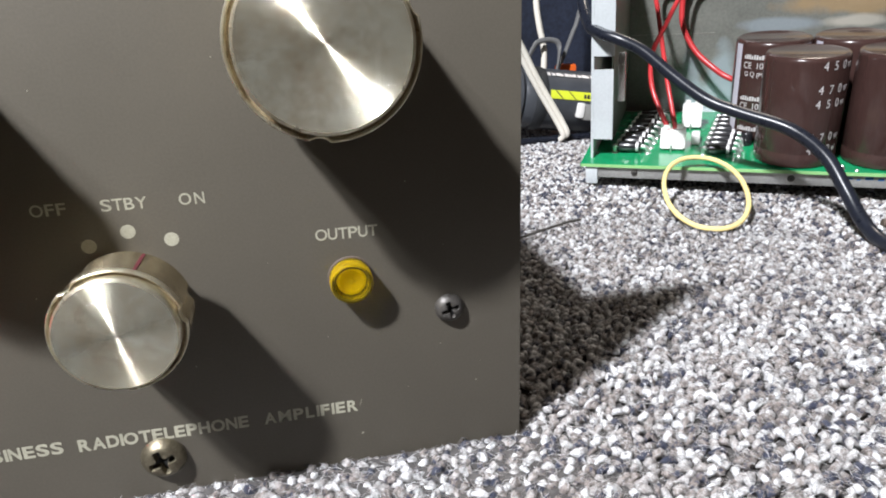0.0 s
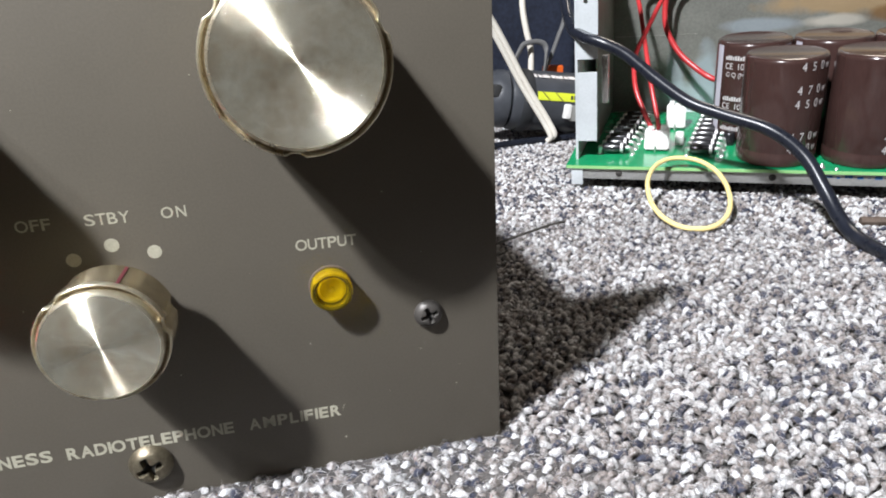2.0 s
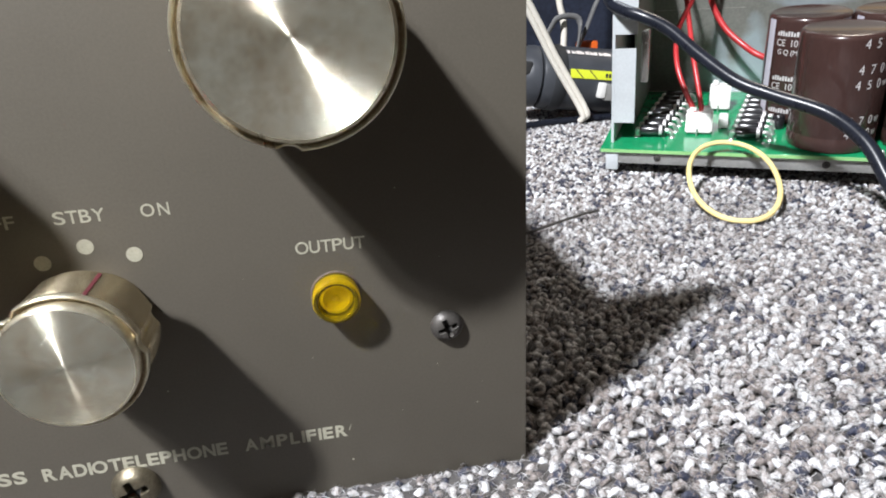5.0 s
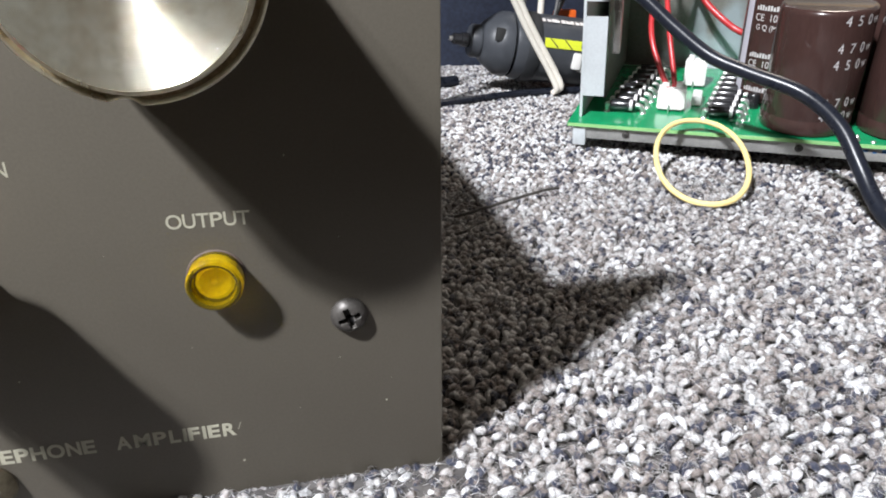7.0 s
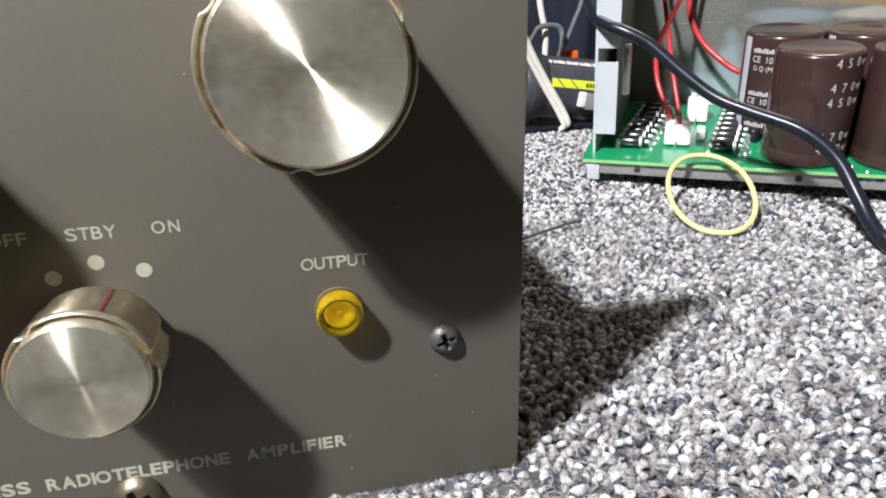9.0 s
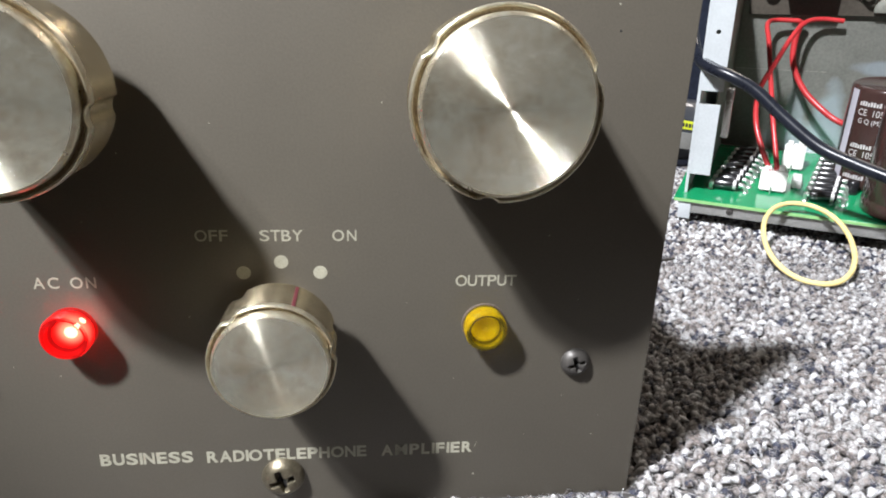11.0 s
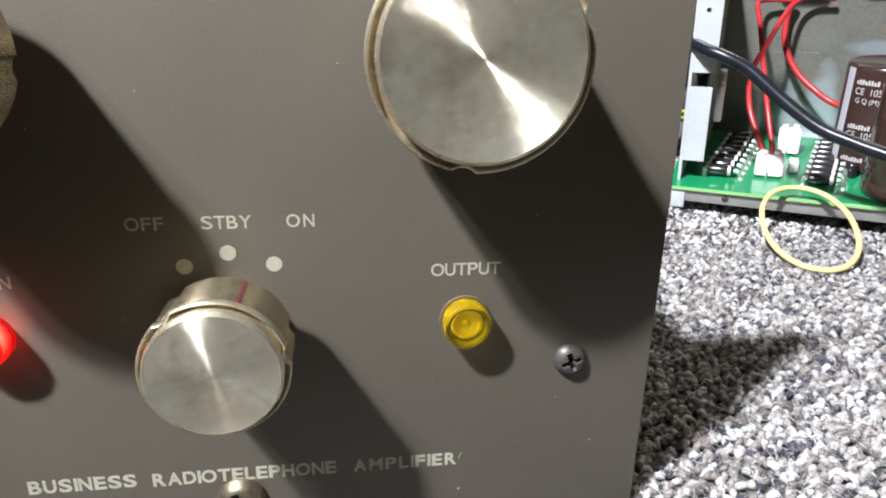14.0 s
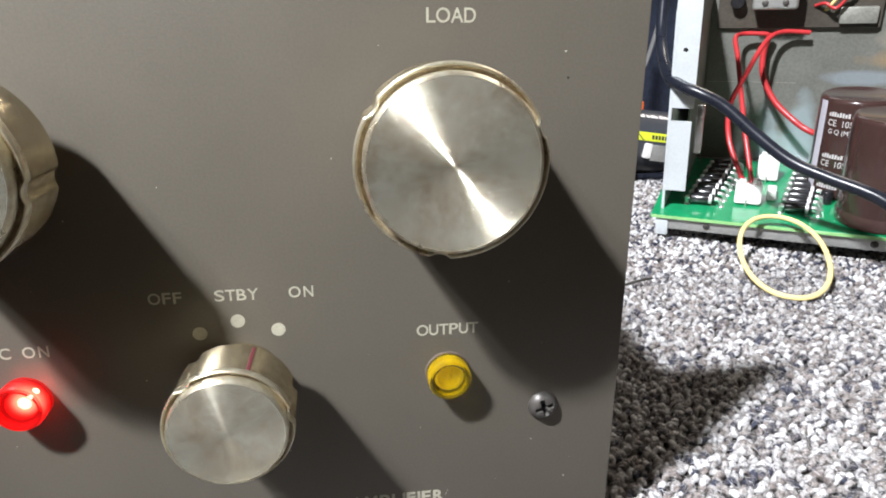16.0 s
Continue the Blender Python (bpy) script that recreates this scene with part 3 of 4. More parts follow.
def amplifier():
    thing = empty("radio_amplifier", "grey-brown radiotelephone amplifier with aluminium knobs, standing on carpet", "amplifier")
    part("front_panel", box(-200, 0, 0, 3.0, -3.4, 100.5, 0.35), PAINT, thing, "warm grey painted metal front panel")
    part("cabinet", box(-188, -12, 3.004, 230, -2.6, 74.0, 1.0), CABINET, thing)
    control_knob(-33.0, 75.6, 13.35, 17.0, thing, "large brushed aluminium knob with a notched rim")
    control_knob(-99.4, 75.3, 13.35, 17.0, thing, "large brushed aluminium knob with a notched rim", notches=(352, 120, 240))
    control_knob(-66.1, 36.9, 9.6, 15.6, thing, "small brushed aluminium knob with a red pointer", 69, (10, 128, 262), 0.868)
    pilot_lamp(-31.4, 36.0, 3.7, 3.6, AMBER, AMBER_CORE, thing, "unlit amber indicator lens")
    pilot_lamp(-99.7, 36.4, 3.9, 3.6, RED, RED_GLOW, thing, "lit red indicator lens", True)
    phillips_screw(-13.9, 28.0, 2.75, GUNMETAL, thing, "dark grey cross-head screw")
    phillips_screw(-116.3, 27.5, 2.75, GUNMETAL, thing, "dark grey cross-head screw")
    phillips_screw(-67.3, 5.6, 3.9, BRASS, thing, "tarnished brass cross-head screw")
    for x, z in ((-71.9, 46.05), (-65.8, 47.9), (-59.5, 46.0)):
        part("position_dot", lathe([(1.15, 0.0), (1.15, 0.05), (0.0, 0.06)], (x, 0, z), segments=28), LETTER, thing)
    for text, x0, x1, z0, z1 in (("OFF", -79.1, -74.0, 51.5, 53.4), ("STBY", -69.0, -62.2, 51.5, 53.4), ("ON", -57.4, -53.5, 51.5, 53.4), ("OUTPUT", -36.7, -26.1, 43.2, 45.2),
                                 ("BUSINESS", -98.8, -83.0, 9.35, 11.75), ("RADIOTELEPHONE", -80.6, -52.0, 9.1, 11.5), ("AMPLIFIER", -49.2, -32.1, 9.05, 11.4), ("AC", -104.5, -100.6, 43.6, 45.5), ("ON", -98.9, -95.0, 43.6, 45.5), ("LOAD", -34.7, -27.3, 93.7, 95.8)):
        bold = text in ("BUSINESS", "RADIOTELEPHONE", "AMPLIFIER")
        even_lettering(text, x1 - x0, z1 - z0, lambda u, v, w, x0=x0, z0=z0: (x0 + u, -0.012 - w, z0 + v), LETTER, thing, 0.03, bold=0.03 if bold else 0.009)
    bm = box(-32.0, -31.92, -0.02, 0.0, 10.1, 11.3)
    for v in bm.verts:
        v.co.x += (v.co.z - 9.5) * 0.38
    part("scratch", bm, LETTER, thing, "fine pale scratch in the paint", 0)
    rng = random.Random(8)
    for k in range(26):
        size = rng.uniform(0.05, 0.12)
        part("dust_speck", lathe([(size, 0.0), (size * 0.8, size * 0.6), (0.0, size * 0.7)], (rng.uniform(-112, -4), 0, rng.uniform(4, 100)), segments=6), LETTER, thing)
    for k, (x, z) in enumerate(((-13.2, 89.6), (-12.6, 85.7), (-71.5, 97.0), (-31.6, 4.0), (-9.0, 12.0))):
        part("paint_chip", lathe([(0.16 + 0.05 * (k % 2), 0.0), (0.14, 0.02), (0.0, 0.02)], (x, 0, z), segments=7), RECESS if k == 1 else LETTER, thing)
    return thing


HOT = bpy.data.materials.new("hot_glow")
HOT.use_nodes = True
HOT.node_tree.nodes["Principled BSDF"].inputs["Emission Color"].default_value = (1.0, 0.62, 0.35, 1)
HOT.node_tree.nodes["Principled BSDF"].inputs["Emission Strength"].default_value = 22.0
RED_GLOW = bpy.data.materials.new("glowing_neon_core")
RED_GLOW.use_nodes = True
RED_GLOW.node_tree.nodes["Principled BSDF"].inputs["Base Color"].default_value = (0.8, 0.05, 0.03, 1)
# brightest round the hot spot, falling off to deep red
glow_tree = RED_GLOW.node_tree
glow_place = glow_tree.nodes.new("ShaderNodeTexCoord")
glow_far = glow_tree.nodes.new("ShaderNodeVectorMath")
glow_far.operation = "DISTANCE"
glow_far.inputs[1].default_value = (-99.0 * MM, -2.2 * MM, 37.0 * MM)
glow_tree.links.new(glow_place.outputs["Object"], glow_far.inputs[0])
glow_ramp = glow_tree.nodes.new("ShaderNodeMapRange")
glow_ramp.interpolation_type = "SMOOTHSTEP"
glow_ramp.inputs["From Min"].default_value, glow_ramp.inputs["From Max"].default_value = 0.5 * MM, 3.0 * MM
glow_ramp.inputs["To Min"].default_value, glow_ramp.inputs["To Max"].default_value = 16.0, 1.0
glow_tree.links.new(glow_far.outputs["Value"], glow_ramp.inputs["Value"])
glow_tint = glow_tree.nodes.new("ShaderNodeValToRGB")
glow_tint.color_ramp.elements[0].color = (1.0, 0.02, 0.02, 1)
glow_tint.color_ramp.elements[1].color = (1.0, 0.36, 0.20, 1)
glow_share = glow_tree.nodes.new("ShaderNodeMath")
glow_share.operation = "DIVIDE"
glow_share.inputs[1].default_value = 16.0
glow_tree.links.new(glow_ramp.outputs[0], glow_share.inputs[0])
glow_tree.links.new(glow_share.outputs[0], glow_tint.inputs["Fac"])
glow_tree.links.new(glow_tint.outputs["Color"], glow_tree.nodes["Principled BSDF"].inputs["Emission Color"])
glow_tree.links.new(glow_ramp.outputs[0], glow_tree.nodes["Principled BSDF"].inputs["Emission Strength"])
amplifier()


# ---- opened power supply chassis ----
EDGE, UP = Vector((0.83186, -0.55491, 0.0090)), Vector((-0.08725, -0.11475, 0.98955))
BACK = UP.cross(EDGE)
FRAME = Matrix.Translation(Vector((92.5, 174.4, 12.3)) * MM) @ Matrix((EDGE, BACK, UP)).transposed().to_4x4()
chassis = empty("power_supply_chassis", "opened metal power supply chassis with a green circuit board", "power supply", FRAME)


def flange(a0, a1, b0, b1, c0, c1, holes):
    """A sheet metal strip with round holes through it."""
    bm = bmesh.new()
    outer = [bm.verts.new(p) for p in ((a0, b0, c0), (a1, b0, c0), (a1, b0, c1), (a0, b0, c1))]
    edges = [bm.edges.new((outer[k], outer[(k + 1) % 4])) for k in range(4)]
    for a, c, r in holes:
        ring = [bm.verts.new((a + r * math.cos(2 * math.pi * k / 16), b0, c + r * math.sin(2 * math.pi * k / 16))) for k in range(16)]
        edges += [bm.edges.new((ring[k], ring[(k + 1) % 16])) for k in range(16)]
    made = bmesh.ops.triangle_fill(bm, use_beauty=True, edges=edges)
    faces = [g for g in made["geom"] if isinstance(g, bmesh.types.BMFace)]
    grown = bmesh.ops.extrude_face_region(bm, geom=faces)
    bmesh.ops.translate(bm, verts=[g for g in grown["geom"] if isinstance(g, bmesh.types.BMVert)], vec=(0, b1 - b0, 0))
    return bm


def diode(a, b, parent):
    body = part("diode", lathe([(1.4, -5.4), (2.15, -5.1), (2.35, -4.7), (2.35, 4.7), (2.15, 5.1), (1.4, 5.4)], (a, b, 3.2), "x", 20), DIODE, parent)
    part("band", lathe([(2.36, 2.9), (2.38, 2.95), (2.38, 4.2), (2.36, 4.25)], (a, b, 3.2), "x", 20), PRINT, body)
    for s in (-1, 1):
        part("lead", tube([(a + s * 5.2, b, 3.2), (a + s * 6.4, b, 3.5), (a + s * 7.2 + 0.5, b, 2.9), (a + s * 7.5 + 0.9, b, 1.5), (a + s * 7.6 + 1.0, b, -0.2)], 0.95, 8, steps=4), TINNED, body)
        part("solder_joint", lathe([(1.3, 0.0), (1.05, 0.4), (0.9, 0.8), (0.0, 1.0)], (a + s * 7.6 + 1.0, b, 0.0), "z", 12), TINNED, body)
    return body


def capacitor(a, b, parent, prints, stripe=None, r=16.2, h=46.0):
    """A snap-in electrolytic can in a shrunk sleeve, with its print wrapped round it."""
    def lumpy(t, q, z):
        return q * (1 + 0.0022 * math.sin(3 * t + a) + 0.0015 * math.sin(7 * t + z * 0.2 + b))

    body = part("capacitor", lathe([(r * 0.93, 0.0), (r * 0.985, 0.6), (r, 2.0), (r, 5.2), (r * 0.985, 5.9), (r * 0.985, 6.5), (r, 7.2), (r * 1.004, h * 0.5), (r, h - 2.2), (r * 0.985, h - 0.9), (r * 0.95, h - 0.2), (r * 0.9, h), (r * 0.86, h - 0.35)], (a, b, 0.02), "z", 96, lumpy), SLEEVE, parent, "glossy brown sleeved electrolytic capacitor")
    part("can_top", lathe([(r * 0.875, h - 0.9), (r * 0.87, h - 0.35), (r * 0.6, h - 0.45), (0.0, h - 0.45)], (a, b, 0.0), "z", 64), SLEEVE_TOP, body)
    q = r * 1.007
    for text, degrees, z, size, wide in prints:
        start = radians(degrees)

        def wrap(u, v, w, start=start, z=z):
            t = start + u / q
            return (a + (q + w) * math.cos(t), b + (q + w) * math.sin(t), z + v)

        if text == "-":
            bm = bmesh.new()
            x = 0.0
            for k in range(8):
                w0 = wide / 8 * 0.72
                corners = [wrap(x, 0.0, 0.05), wrap(x + w0, 0.0, 0.05), wrap(x + w0, size * (1.0 if k % 3 else 0.75), 0.05), wrap(x, size * (1.0 if k % 3 else 0.75), 0.05)]
                bm.faces.new([bm.verts.new(p) for p in corners])
                x += wide / 8
            part("print_bar", bm, PRINT, body, "", 0)
        else:
            lettering(text, wide, size, wrap, PRINT, body, 0.04, name="print")
    if stripe is not None:
        bm = bmesh.new()
        low, high = [], []
        for k in range(7):
            t = radians(stripe) + k * 0.045
            low.append(bm.verts.new((a + q * math.cos(t), b + q * math.sin(t), 1.5)))
            high.append(bm.verts.new((a + q * math.cos(t), b + q * math.sin(t), h - 1.5)))
        for k in range(6):
            bm.faces.new((low[k], low[k + 1], high[k + 1], high[k]))
        part("polarity_stripe", bm, STRIPE, body, "pale lilac polarity stripe", 0)
    return body


def terminal(a, b, wide, deep, tall, parent):
    """A white nylon plug with a sloping roof and a pin."""
    bm = box(a, a + wide, b, b + deep, 0.8, tall, 0.0)
    for v in bm.verts:
        if v.co.z > 2:
            v.co.y += (0.25 if v.co.y < b + deep / 2 else -0.1) * deep
            if v.co.y < b + deep * 0.5:
                v.co.z -= tall * 0.06
    bmesh.ops.bevel(bm, geom=list(bm.edges), offset=0.6, segments=2, affect="EDGES")
    plug = part("connector", bm, NYLON, parent, "white nylon wire connector")
    for k in (0.12, 0.62):
        part("latch", box(a + wide * k, a + wide * (k + 0.26), b + deep * 0.45, b + deep * 0.8, tall - 0.3, tall + 1.6, 0.35, 2), NYLON, plug)
    part("pin", tube([(a + wide * 0.45, b - 0.5, 3.4), (a + wide * 0.45, b - 0.7, 1.6), (a + wide * 0.45, b - 0.6, -0.1)], 0.35, 8, steps=3), TINNED, plug)
    return plug


board = part("circuit_board", box(-2.6, 215, 0.02, 88, -1.55, 0.0, 0.12, 1), BOARD, chassis, "glossy green circuit board")
part("board_edge", box(-2.3, 215, -0.12, 0.0, -1.5, -0.08), BOARD_EDGE, board, "pale cut edge of the board")
part("base_plate", box(1.5, 215, 1.6, 96, -7.2, -1.75, 0.4), ALLOY, chassis, "dull aluminium base plate")
part("support_block", box(14, 215, 34, 94, -15.5, -7.25, 0.5), RECESS, chassis)
for a in (21.8, 86.7, 150):
    screw = part("plate_screw", lathe([(1.5, -1.2), (1.5, 0.35), (1.2, 0.6), (0.0, 0.65)], (a, 1.55, -4.2), segments=20), GUNMETAL, chassis)
    part("slot", lathe([(0.6, 0.0), (0.6, 0.7), (0.0, 0.7)], (a, 1.55, -4.2), segments=6), RECESS, screw)
part("foot", box(-0.3, 5.2, 0.9, 15, -10.2, -1.78, 0.5), ZINC, chassis, "bright plated foot under the board's corner")
for k, (a, wide) in enumerate(((105.0, 1.2), (107.2, 2.4), (111.0, 1.4), (114.0, 3.0), (118.6, 2.2), (122.4, 1.2), (125.0, 2.6))):
    part("stamp_bar", box(a, a + wide, 1.52, 1.59, -4.0 + 0.3 * (k % 2), -2.4 - 0.4 * (k % 3), 0.02, 1), BLUE_INK, chassis, "blue stamped mark")
part("side_wall", box(0.6, 2.0, 9.4, 96, -6.8, 88, 0.1, 1), ZINC, chassis, "bright plated side wall")
part("lower_flange", flange(2.05, 10.7, 8.0, 9.3, 9.4, 41.6, ()), ZINC, chassis, "pale plated front flange", 0)
part("upper_flange", flange(2.05, 11.0, 8.0, 9.3, 47.6, 125, ((5.7, 72.2, 1.0), (5.7, 100.0, 1.0))), ZINC, chassis, "pale plated front flange with screw holes", 0)
part("flange_edge", box(1.0, 2.0, 8.0, 9.3, -6.8, 125), ZINC, chassis, "", 0)
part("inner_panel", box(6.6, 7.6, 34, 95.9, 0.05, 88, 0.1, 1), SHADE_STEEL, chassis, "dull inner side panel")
part("spring_clip", box(12.0, 15.2, 13, 17, 26, 48, 0.4), STEEL, chassis, "bright spring clip")
part("back_wall", box(0.6, 215, 96.05, 97.4, -6.8, 125, 0.1, 1), STAINED_AND_LIT, chassis, "stained and rusty plated steel back wall with a painted bluish reflection", 0)
part("mounting_panel", box(11, 84, 93.4, 95.9, 68.6, 125, 0.3, 1), PHENOLIC, chassis, "dark brown mounting panel with small parts")
relay = part("relay", box(27, 47.3, 80, 93.3, 78.9, 94, 1.6, 3), ALLOY, chassis, "small silver metal can")
for a in (34.5, 43.5):
    part("rivet", lathe([(1.5, 0.0), (1.4, 0.5), (0.6, 0.8), (0.0, 0.8)], (a - 1.8, 80.0, 82.2), segments=16), GUNMETAL, relay)
part("round_post", lathe([(3.4, 0.0), (3.4, 5.0), (2.8, 5.8), (0.0, 6.0)], (20.0, 93.4, 82.0), segments=24), DIODE, chassis, "black moulded post")
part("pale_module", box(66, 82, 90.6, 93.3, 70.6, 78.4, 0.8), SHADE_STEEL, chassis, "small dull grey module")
part("yellow_wire", tube([(60, 93.3, 77), (61.5, 88, 80), (65, 87, 85), (70, 88, 87), (73, 93.3, 91)], 0.8), RUBBER, chassis, "thin yellow wire")
part("red_wire", tube([(55, 93.3, 79), (59, 89, 80.5), (64, 87.5, 78.5), (69, 88, 87), (66, 93.3, 93)], 0.8), RED_PVC, chassis, "red insulated wire")
bolt = part("wall_bolt", lathe([(3.0, -0.5), (3.0, 1.2), (2.6, 1.6), (0.0, 1.7)], (118.5, 96.0, 62.5), segments=24), GUNMETAL, chassis, "dark washer with a bright bolt head")
part("bolt_head", lathe([(1.75, 1.0), (1.75, 2.9), (1.4, 3.2), (0.0, 3.2)], (118.5, 96.0, 62.5), segments=6), STEEL, bolt, "bright hexagonal bolt head")
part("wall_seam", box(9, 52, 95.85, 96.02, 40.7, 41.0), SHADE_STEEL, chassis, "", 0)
part("small_capacitor", lathe([(2.6, 0.0), (2.6, 5.6), (2.3, 6.0), (0.0, 6.0)], (69.5, 33.0, 0.02), "z", 24), DIODE, chassis, "small black capacitor")
for k in range(8):
    diode(17.8 + 0.84 * k, 17.0 + 7.7 * k, chassis)
for k in range(8):
    diode(57.6 + 0.84 * k, 16.5 + 7.5 * k, chassis)
terminal(31.4, 20.5, 11.2, 10.5, 9.6, chassis)
terminal(39.6, 55, 9.4, 9.5, 12.0, chassis)
part("green_choke", box(45, 49, 30, 40, 0.1, 4.5, 0.8), NYLON, chassis, "small pale component on the board")
NUMBERS = tuple((text, degrees + 2, z, 3.5, 14.2) for text, degrees, z in (("4  5  0 w", -76, 41.0), ("4  7  0 w", -78, 31.6), ("4  5  0 w", -79, 25.8), ("4  7  0 w", -81, 11.8), ("4  5  0 w", -82, 6.6)))
NAMES = (("-", -138, 38.4, 2.0, 9.5), ("CE  105", -138, 34.2, 2.8, 10.8), ("G Q (M)", -135, 30.0, 2.8, 9.5), ("-", -138, 19.5, 2.0, 9.5), ("CE  105", -138, 15.6, 2.8, 10.8), ("-", -138, 5.2, 2.0, 9.5))
for a, b, prints, stripe in ((88.0, 17.6, NUMBERS, None), (122.6, 18.4, NUMBERS, None), (157.4, 19.0, NUMBERS, None), (77.5, 52.5, NAMES, -161), (110.0, 53.0, (("-", -138, 35.5, 2.0, 9.5),), -161), (142.6, 53.4, NUMBERS, None)):
    capacitor(a, b, chassis, prints, stripe)
part("solder_blob", lathe([(1.4, 0.0), (1.0, 0.8), (0.5, 1.9), (0.0, 2.2)], (105.2, 3.4, 0.0), "z", 14), TINNED, chassis)
part("solder_blob", lathe([(0.9, 0.0), (0.6, 0.5), (0.0, 0.7)], (110.6, 2.2, 0.0), "z", 12), TINNED, chassis)
part("red_wire", tube([(35, 26, 8.6), (29.5, 31, 18), (25, 38, 28), (23.6, 50, 39.5), (28.5, 64, 51), (33.5, 76, 61.5), (38, 84.5, 66.5), (44.5, 89, 67.6), (54.5, 90.5, 66.8)], 1.2), RED_PVC, chassis, "red insulated wire")
part("red_wire", tube([(37.8, 26, 9.4), (35.2, 33, 18), (32, 41, 28.7), (27.6, 57, 44), (23.6, 71, 58.6), (21.2, 81, 65.6), (24.5, 88, 66.8), (35.5, 90, 66.4)], 1.15), RED_PVC, chassis, "red insulated wire")
part("red_wire", tube([(37, 90, 66.6), (35, 90, 59), (35.3, 88, 49.3), (38, 86.5, 41.5), (44, 83, 33), (52.5, 78.5, 26.2), (60.2, 74, 22.0), (72, 73, 18.0)], 1.5), RED_PVC, chassis, "thick red insulated wire")


# ---- loose things on the carpet ----
cable = tagged(part("black_cable", tube([(115, 246, 142), (106, 218, 116), (100, 203, 89), (94, 181, 74.7), (94.5, 168, 70.4), (99, 161, 68), (107, 154, 63), (116, 144, 53), (125, 133, 44), (133.5, 122, 39.5), (144.5, 107, 34.5), (151.5, 96, 26), (153.5, 86, 15), (153, 77, 7), (151.5, 67, 2.6), (147, 49, 2.2), (141, 20, 2.2), (150, -30, 2.2)], 2.5, 14), BLACK_PVC), "glossy black rubber-sheathed cable draped to the carpet", "cable")


def rubber_band():
    """An oval band that leans from the carpet up on the board's edge."""
    h, a, c = Vector((0.8666, -0.49896, 0)), Vector((0.474, 0.8234, 0.3118)), Vector((121.0, 122.2, 9.2))
    pts = []
    for k in range(28):
        t = 2 * math.pi * k / 28
        u, v = math.cos(t), math.sin(t)
        fat = (abs(u) ** 2.15 + abs(v) ** 2.15) ** (-1 / 2.15)
        pts.append(c + h * (u * fat * 15.7 - 2.2 * v) + a * (v * fat * 27.0))
    ob = part("rubber_band", tube(pts, 1.0, 8, True, 3), RUBBER)
    return tagged(ob, "pale yellow rubber band leaning on the circuit board", "rubber band")


rubber_band()
tagged(part("wire_strand", tube([(65.5, 119, 3.2), (60, 117, 3.4), (50, 113, 3.0), (40, 109, 2.4), (30, 104.5, 2.0), (25, 103, 1.6)], 0.5, 6), GUNMETAL), "thin bare grey wire strand on the carpet", "wire")
tagged(part("wire_strand", tube([(33, 96, 2.0), (29, 93.5, 2.3), (26, 90, 2.0), (22, 89, 1.6)], 0.4, 6), GUNMETAL), "thin bare grey wire strand on the carpet", "wire")


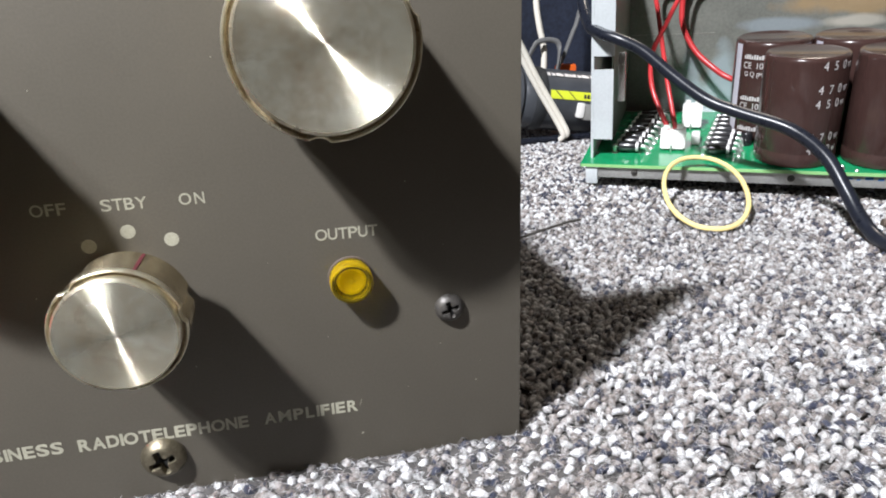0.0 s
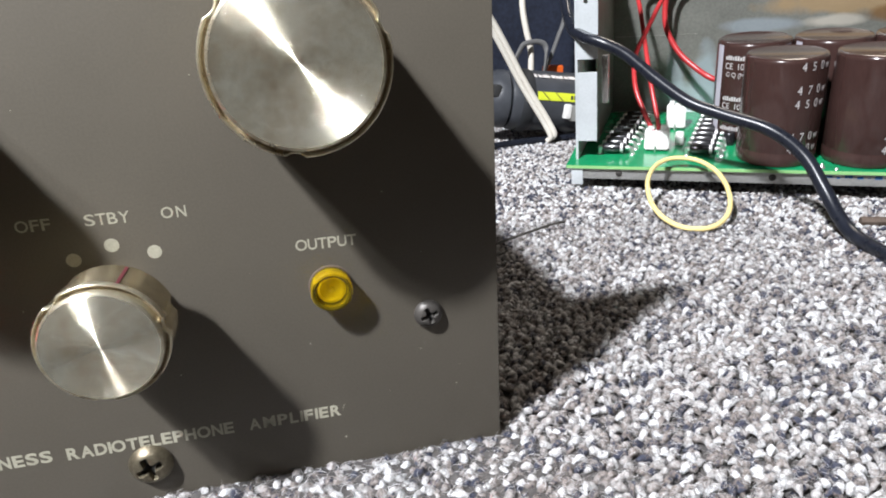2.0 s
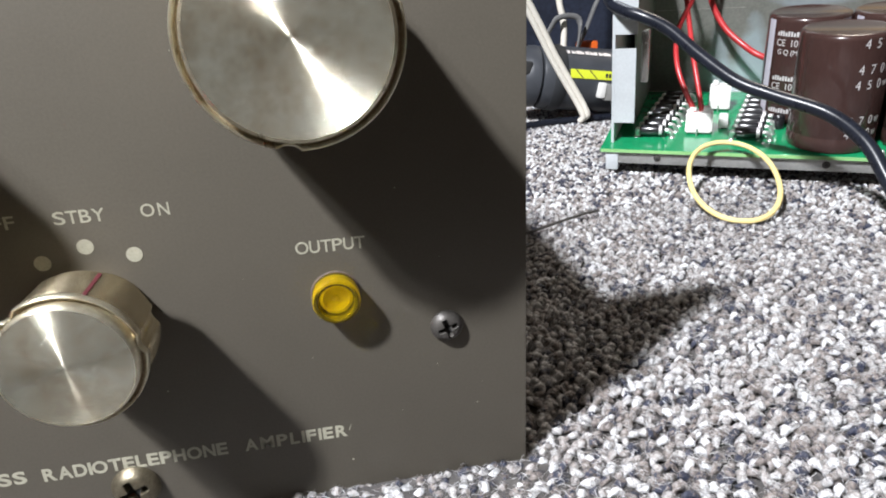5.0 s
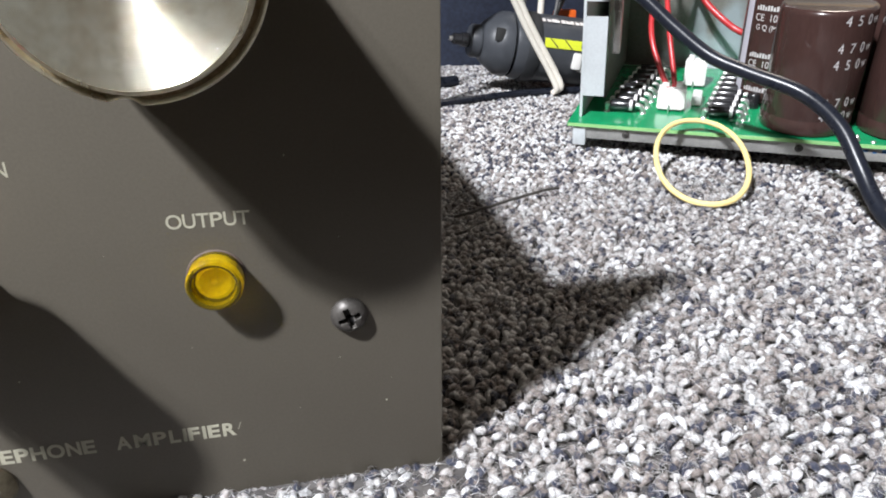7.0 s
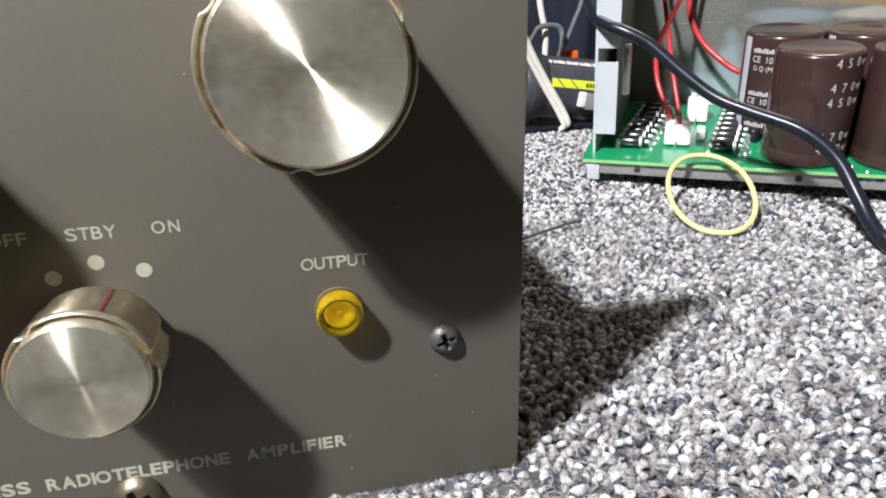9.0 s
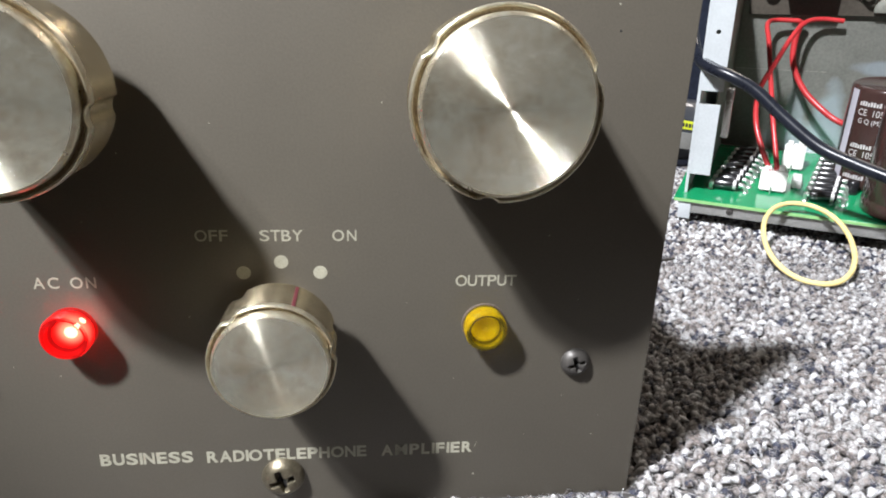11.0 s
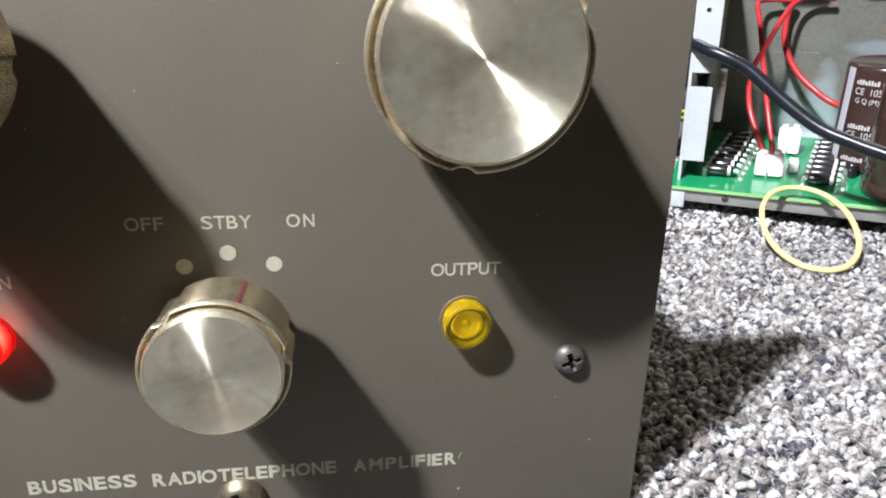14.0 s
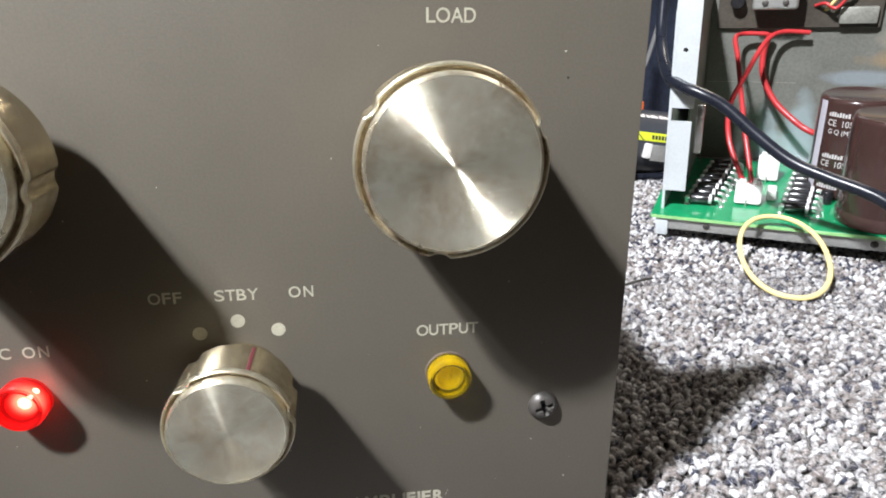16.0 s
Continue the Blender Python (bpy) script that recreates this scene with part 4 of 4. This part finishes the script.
def rotary_tool():
    base = Vector((69, 315, 33.2))
    thing = empty("rotary_tool", "charcoal handheld rotary tool with a lime label", "power tool", Matrix.Translation(base * MM) @ pose(0, 0, 0, 0, 7.4, 0))
    part("body", lathe([(15.5, 37.0), (18.6, 37.6), (19.6, 40), (20.0, 60), (20.4, 100), (19.5, 150), (17, 156), (0, 158)], (0, 0, 0), "x", 64), TOOL, thing, "charcoal plastic motor housing")
    nose = part("nose_cone", lathe([(0.0, 12.0), (8.6, 12.2), (9.6, 13.5), (9.8, 18.0), (9.0, 18.6), (11.0, 19.2), (14.2, 23), (17.6, 28), (18.9, 31), (19.1, 35.5), (18.2, 36.4), (15.0, 37.0)], (0, 0, 0), "x", 64), TOOL, thing, "faceted dark nose cone")
    part("vent", box(24, 29, -17.2, -13.5, 2.5, 10, 0.8), RECESS, nose)
    spindle = part("spindle", lathe([(0.0, 1.6), (2.6, 1.8), (3.3, 2.4), (3.3, 7.0), (4.2, 7.4), (4.2, 12.5)], (0, 0, 0), "x", 24), DIODE, thing, "black collet nut")
    part("spindle_tip", lathe([(0.0, -0.4), (1.6, -0.2), (1.8, 0.4), (1.8, 1.9)], (0, 0, 0), "x", 20), STEEL, spindle, "bright steel tip")
    bm = bmesh.new()
    rows = []
    for x in (53, 118):
        rows.append([bm.verts.new((x, -20.6 * math.cos(radians(d)), 20.6 * math.sin(radians(d)))) for d in (7, 10, 13, 16, 19, 22)])
    for k in range(5):
        bm.faces.new((rows[0][k], rows[0][k + 1], rows[1][k + 1], rows[1][k]))
    label = part("label", bm, LIME, thing, "lime yellow label strip")
    for k in range(6):
        x = 76 + 2.2 * k
        bm = bmesh.new()
        bm.faces.new([bm.verts.new((xx, -20.75 * math.cos(radians(d)), 20.75 * math.sin(radians(d)))) for xx, d in ((x, 10.5), (x + 1.6, 10.5), (x + 1.6, 17.5), (x, 17.5))])
        part("print_bar", bm, TOOL_SOFT, label, "", 0)
    bm = bmesh.new()
    for k in range(12):
        x, w = 52 + 3.0 * k, 2.0 + 0.6 * (k % 3)
        bm.faces.new([bm.verts.new((xx, -20.75 * math.cos(radians(d)), 20.75 * math.sin(radians(d)))) for xx, d in ((x, 52), (x + w, 52), (x + w, 60 - 3 * (k % 2)), (x, 60))])
    for k in range(2):
        x = 56 + 9 * k
        line = bmesh.new()
        line.faces.new([line.verts.new((xx, -20.75 * math.cos(radians(d)), 20.75 * math.sin(radians(d)))) for xx, d in ((x + 5, 7.5), (x + 5.9, 7.5), (x + 0.9, 21.5), (x, 21.5))])
        part("slanted_line", line, TOOL_SOFT, label, "", 0)
    part("maker_print", bm, PRINT, thing, "", 0)
    part("switch", box(72, 77, -22.5, -18, -8.5, 1.0, 1.2), NYLON, thing, "white slide switch")
    part("switch_bed", box(76.5, 90, -21.6, -17, -10, 0.5, 1.5), ALLOY, thing, "grey switch bed")
    part("grip", lathe([(20.2, 44), (20.65, 45), (20.65, 51), (20.2, 52)], (0, 0, 0), "x", 64), TOOL_SOFT, thing)
    return thing


rotary_tool()
twin = empty("white_twin_cable", "yellowed white flat twin cable in front of the tool", "cable")
for side in (-1, 1):
    line = [(20, 250, 40), (33, 262, 68), (47, 270, 84.5), (58, 276, 92.3), (66.5, 280, 94.3), (77, 284, 90), (86, 287, 80), (98, 290, 61), (107.5, 292, 44.4), (117, 293, 29), (125.5, 293, 15.5), (130.2, 292, 6), (129, 294, 2.6)]
    part("cord", tube([(x + 1.0 + 1.35 * side, y, z + 0.75 * side) for x, y, z in line], 1.85, 12), WHITE_PVC, twin)
tagged(part("white_thin_cable", tube([(130, 345, 140), (130, 345, 100), (130, 345, 86), (132.6, 345, 71), (135.9, 345, 57), (136, 345, 38), (136, 346, 1)], 2.2, 10), WHITE_PVC), "white thin cable hanging behind the tool", "cable")
tagged(part("grey_cable", tube([(172, 345, 125), (161, 345, 78), (157, 345, 67), (151, 345, 52), (145, 345, 39), (135, 345, 12), (128, 345, 2)], 2.6, 10, flat=0.5, wide=(0, -1, 0.2)), GREY_PVC), "grey flat cord hanging behind the tool", "cable")
tagged(part("grey_cable", tube([(119, 336, 40), (122, 337, 52), (125.5, 338, 58), (129, 338, 62), (138, 338, 63), (144, 338, 60), (144.4, 338, 49), (142, 339, 30), (140, 340, 2)], 1.9, 10, flat=0.6, wide=(0, -0.2, 1)), GREY_PVC), "grey flat cord bent in a loop", "cable")
tagged(part("grey_thin_wire", tube([(72, 330, 130), (71.5, 330, 94), (69.6, 330, 74), (64.2, 330, 57), (61.6, 330, 32), (60, 330, 1)], 1.0, 8), GREY_PVC), "thin grey wire hanging to the carpet", "wire")
tagged(part("orange_plug", box(149, 163, 349, 358, -1.0, 45.5, 2.0), ORANGE), "small orange plastic plug standing behind the tool", "plug")
tagged(part("black_cable", tube([(30, 268, 1.5), (50, 274, 1.9), (75, 284, 1.9), (110, 296, 1.9), (160, 300, 1.9)], 2.4, 10), BLACK_PVC), "black cord lying on the carpet", "cable")
tagged(part("black_cable", tube([(20, 330, 1.8), (50, 335, 1.8), (80, 345, 2.2)], 4.2, 10), BLACK_PVC), "thick black cord lying on the carpet", "cable")
tagged(part("brown_stub", tube([(169, 83, 1.8), (178, 79, 1.9), (188, 75, 1.8)], 1.7, 8), BROWN), "short brown stub lying on the carpet", "debris")
tagged(part("navy_case", box(-160, 330, 430, 600, -2.0, 420, 4.0), NAVY), "large dark navy case standing behind the tools", "case")
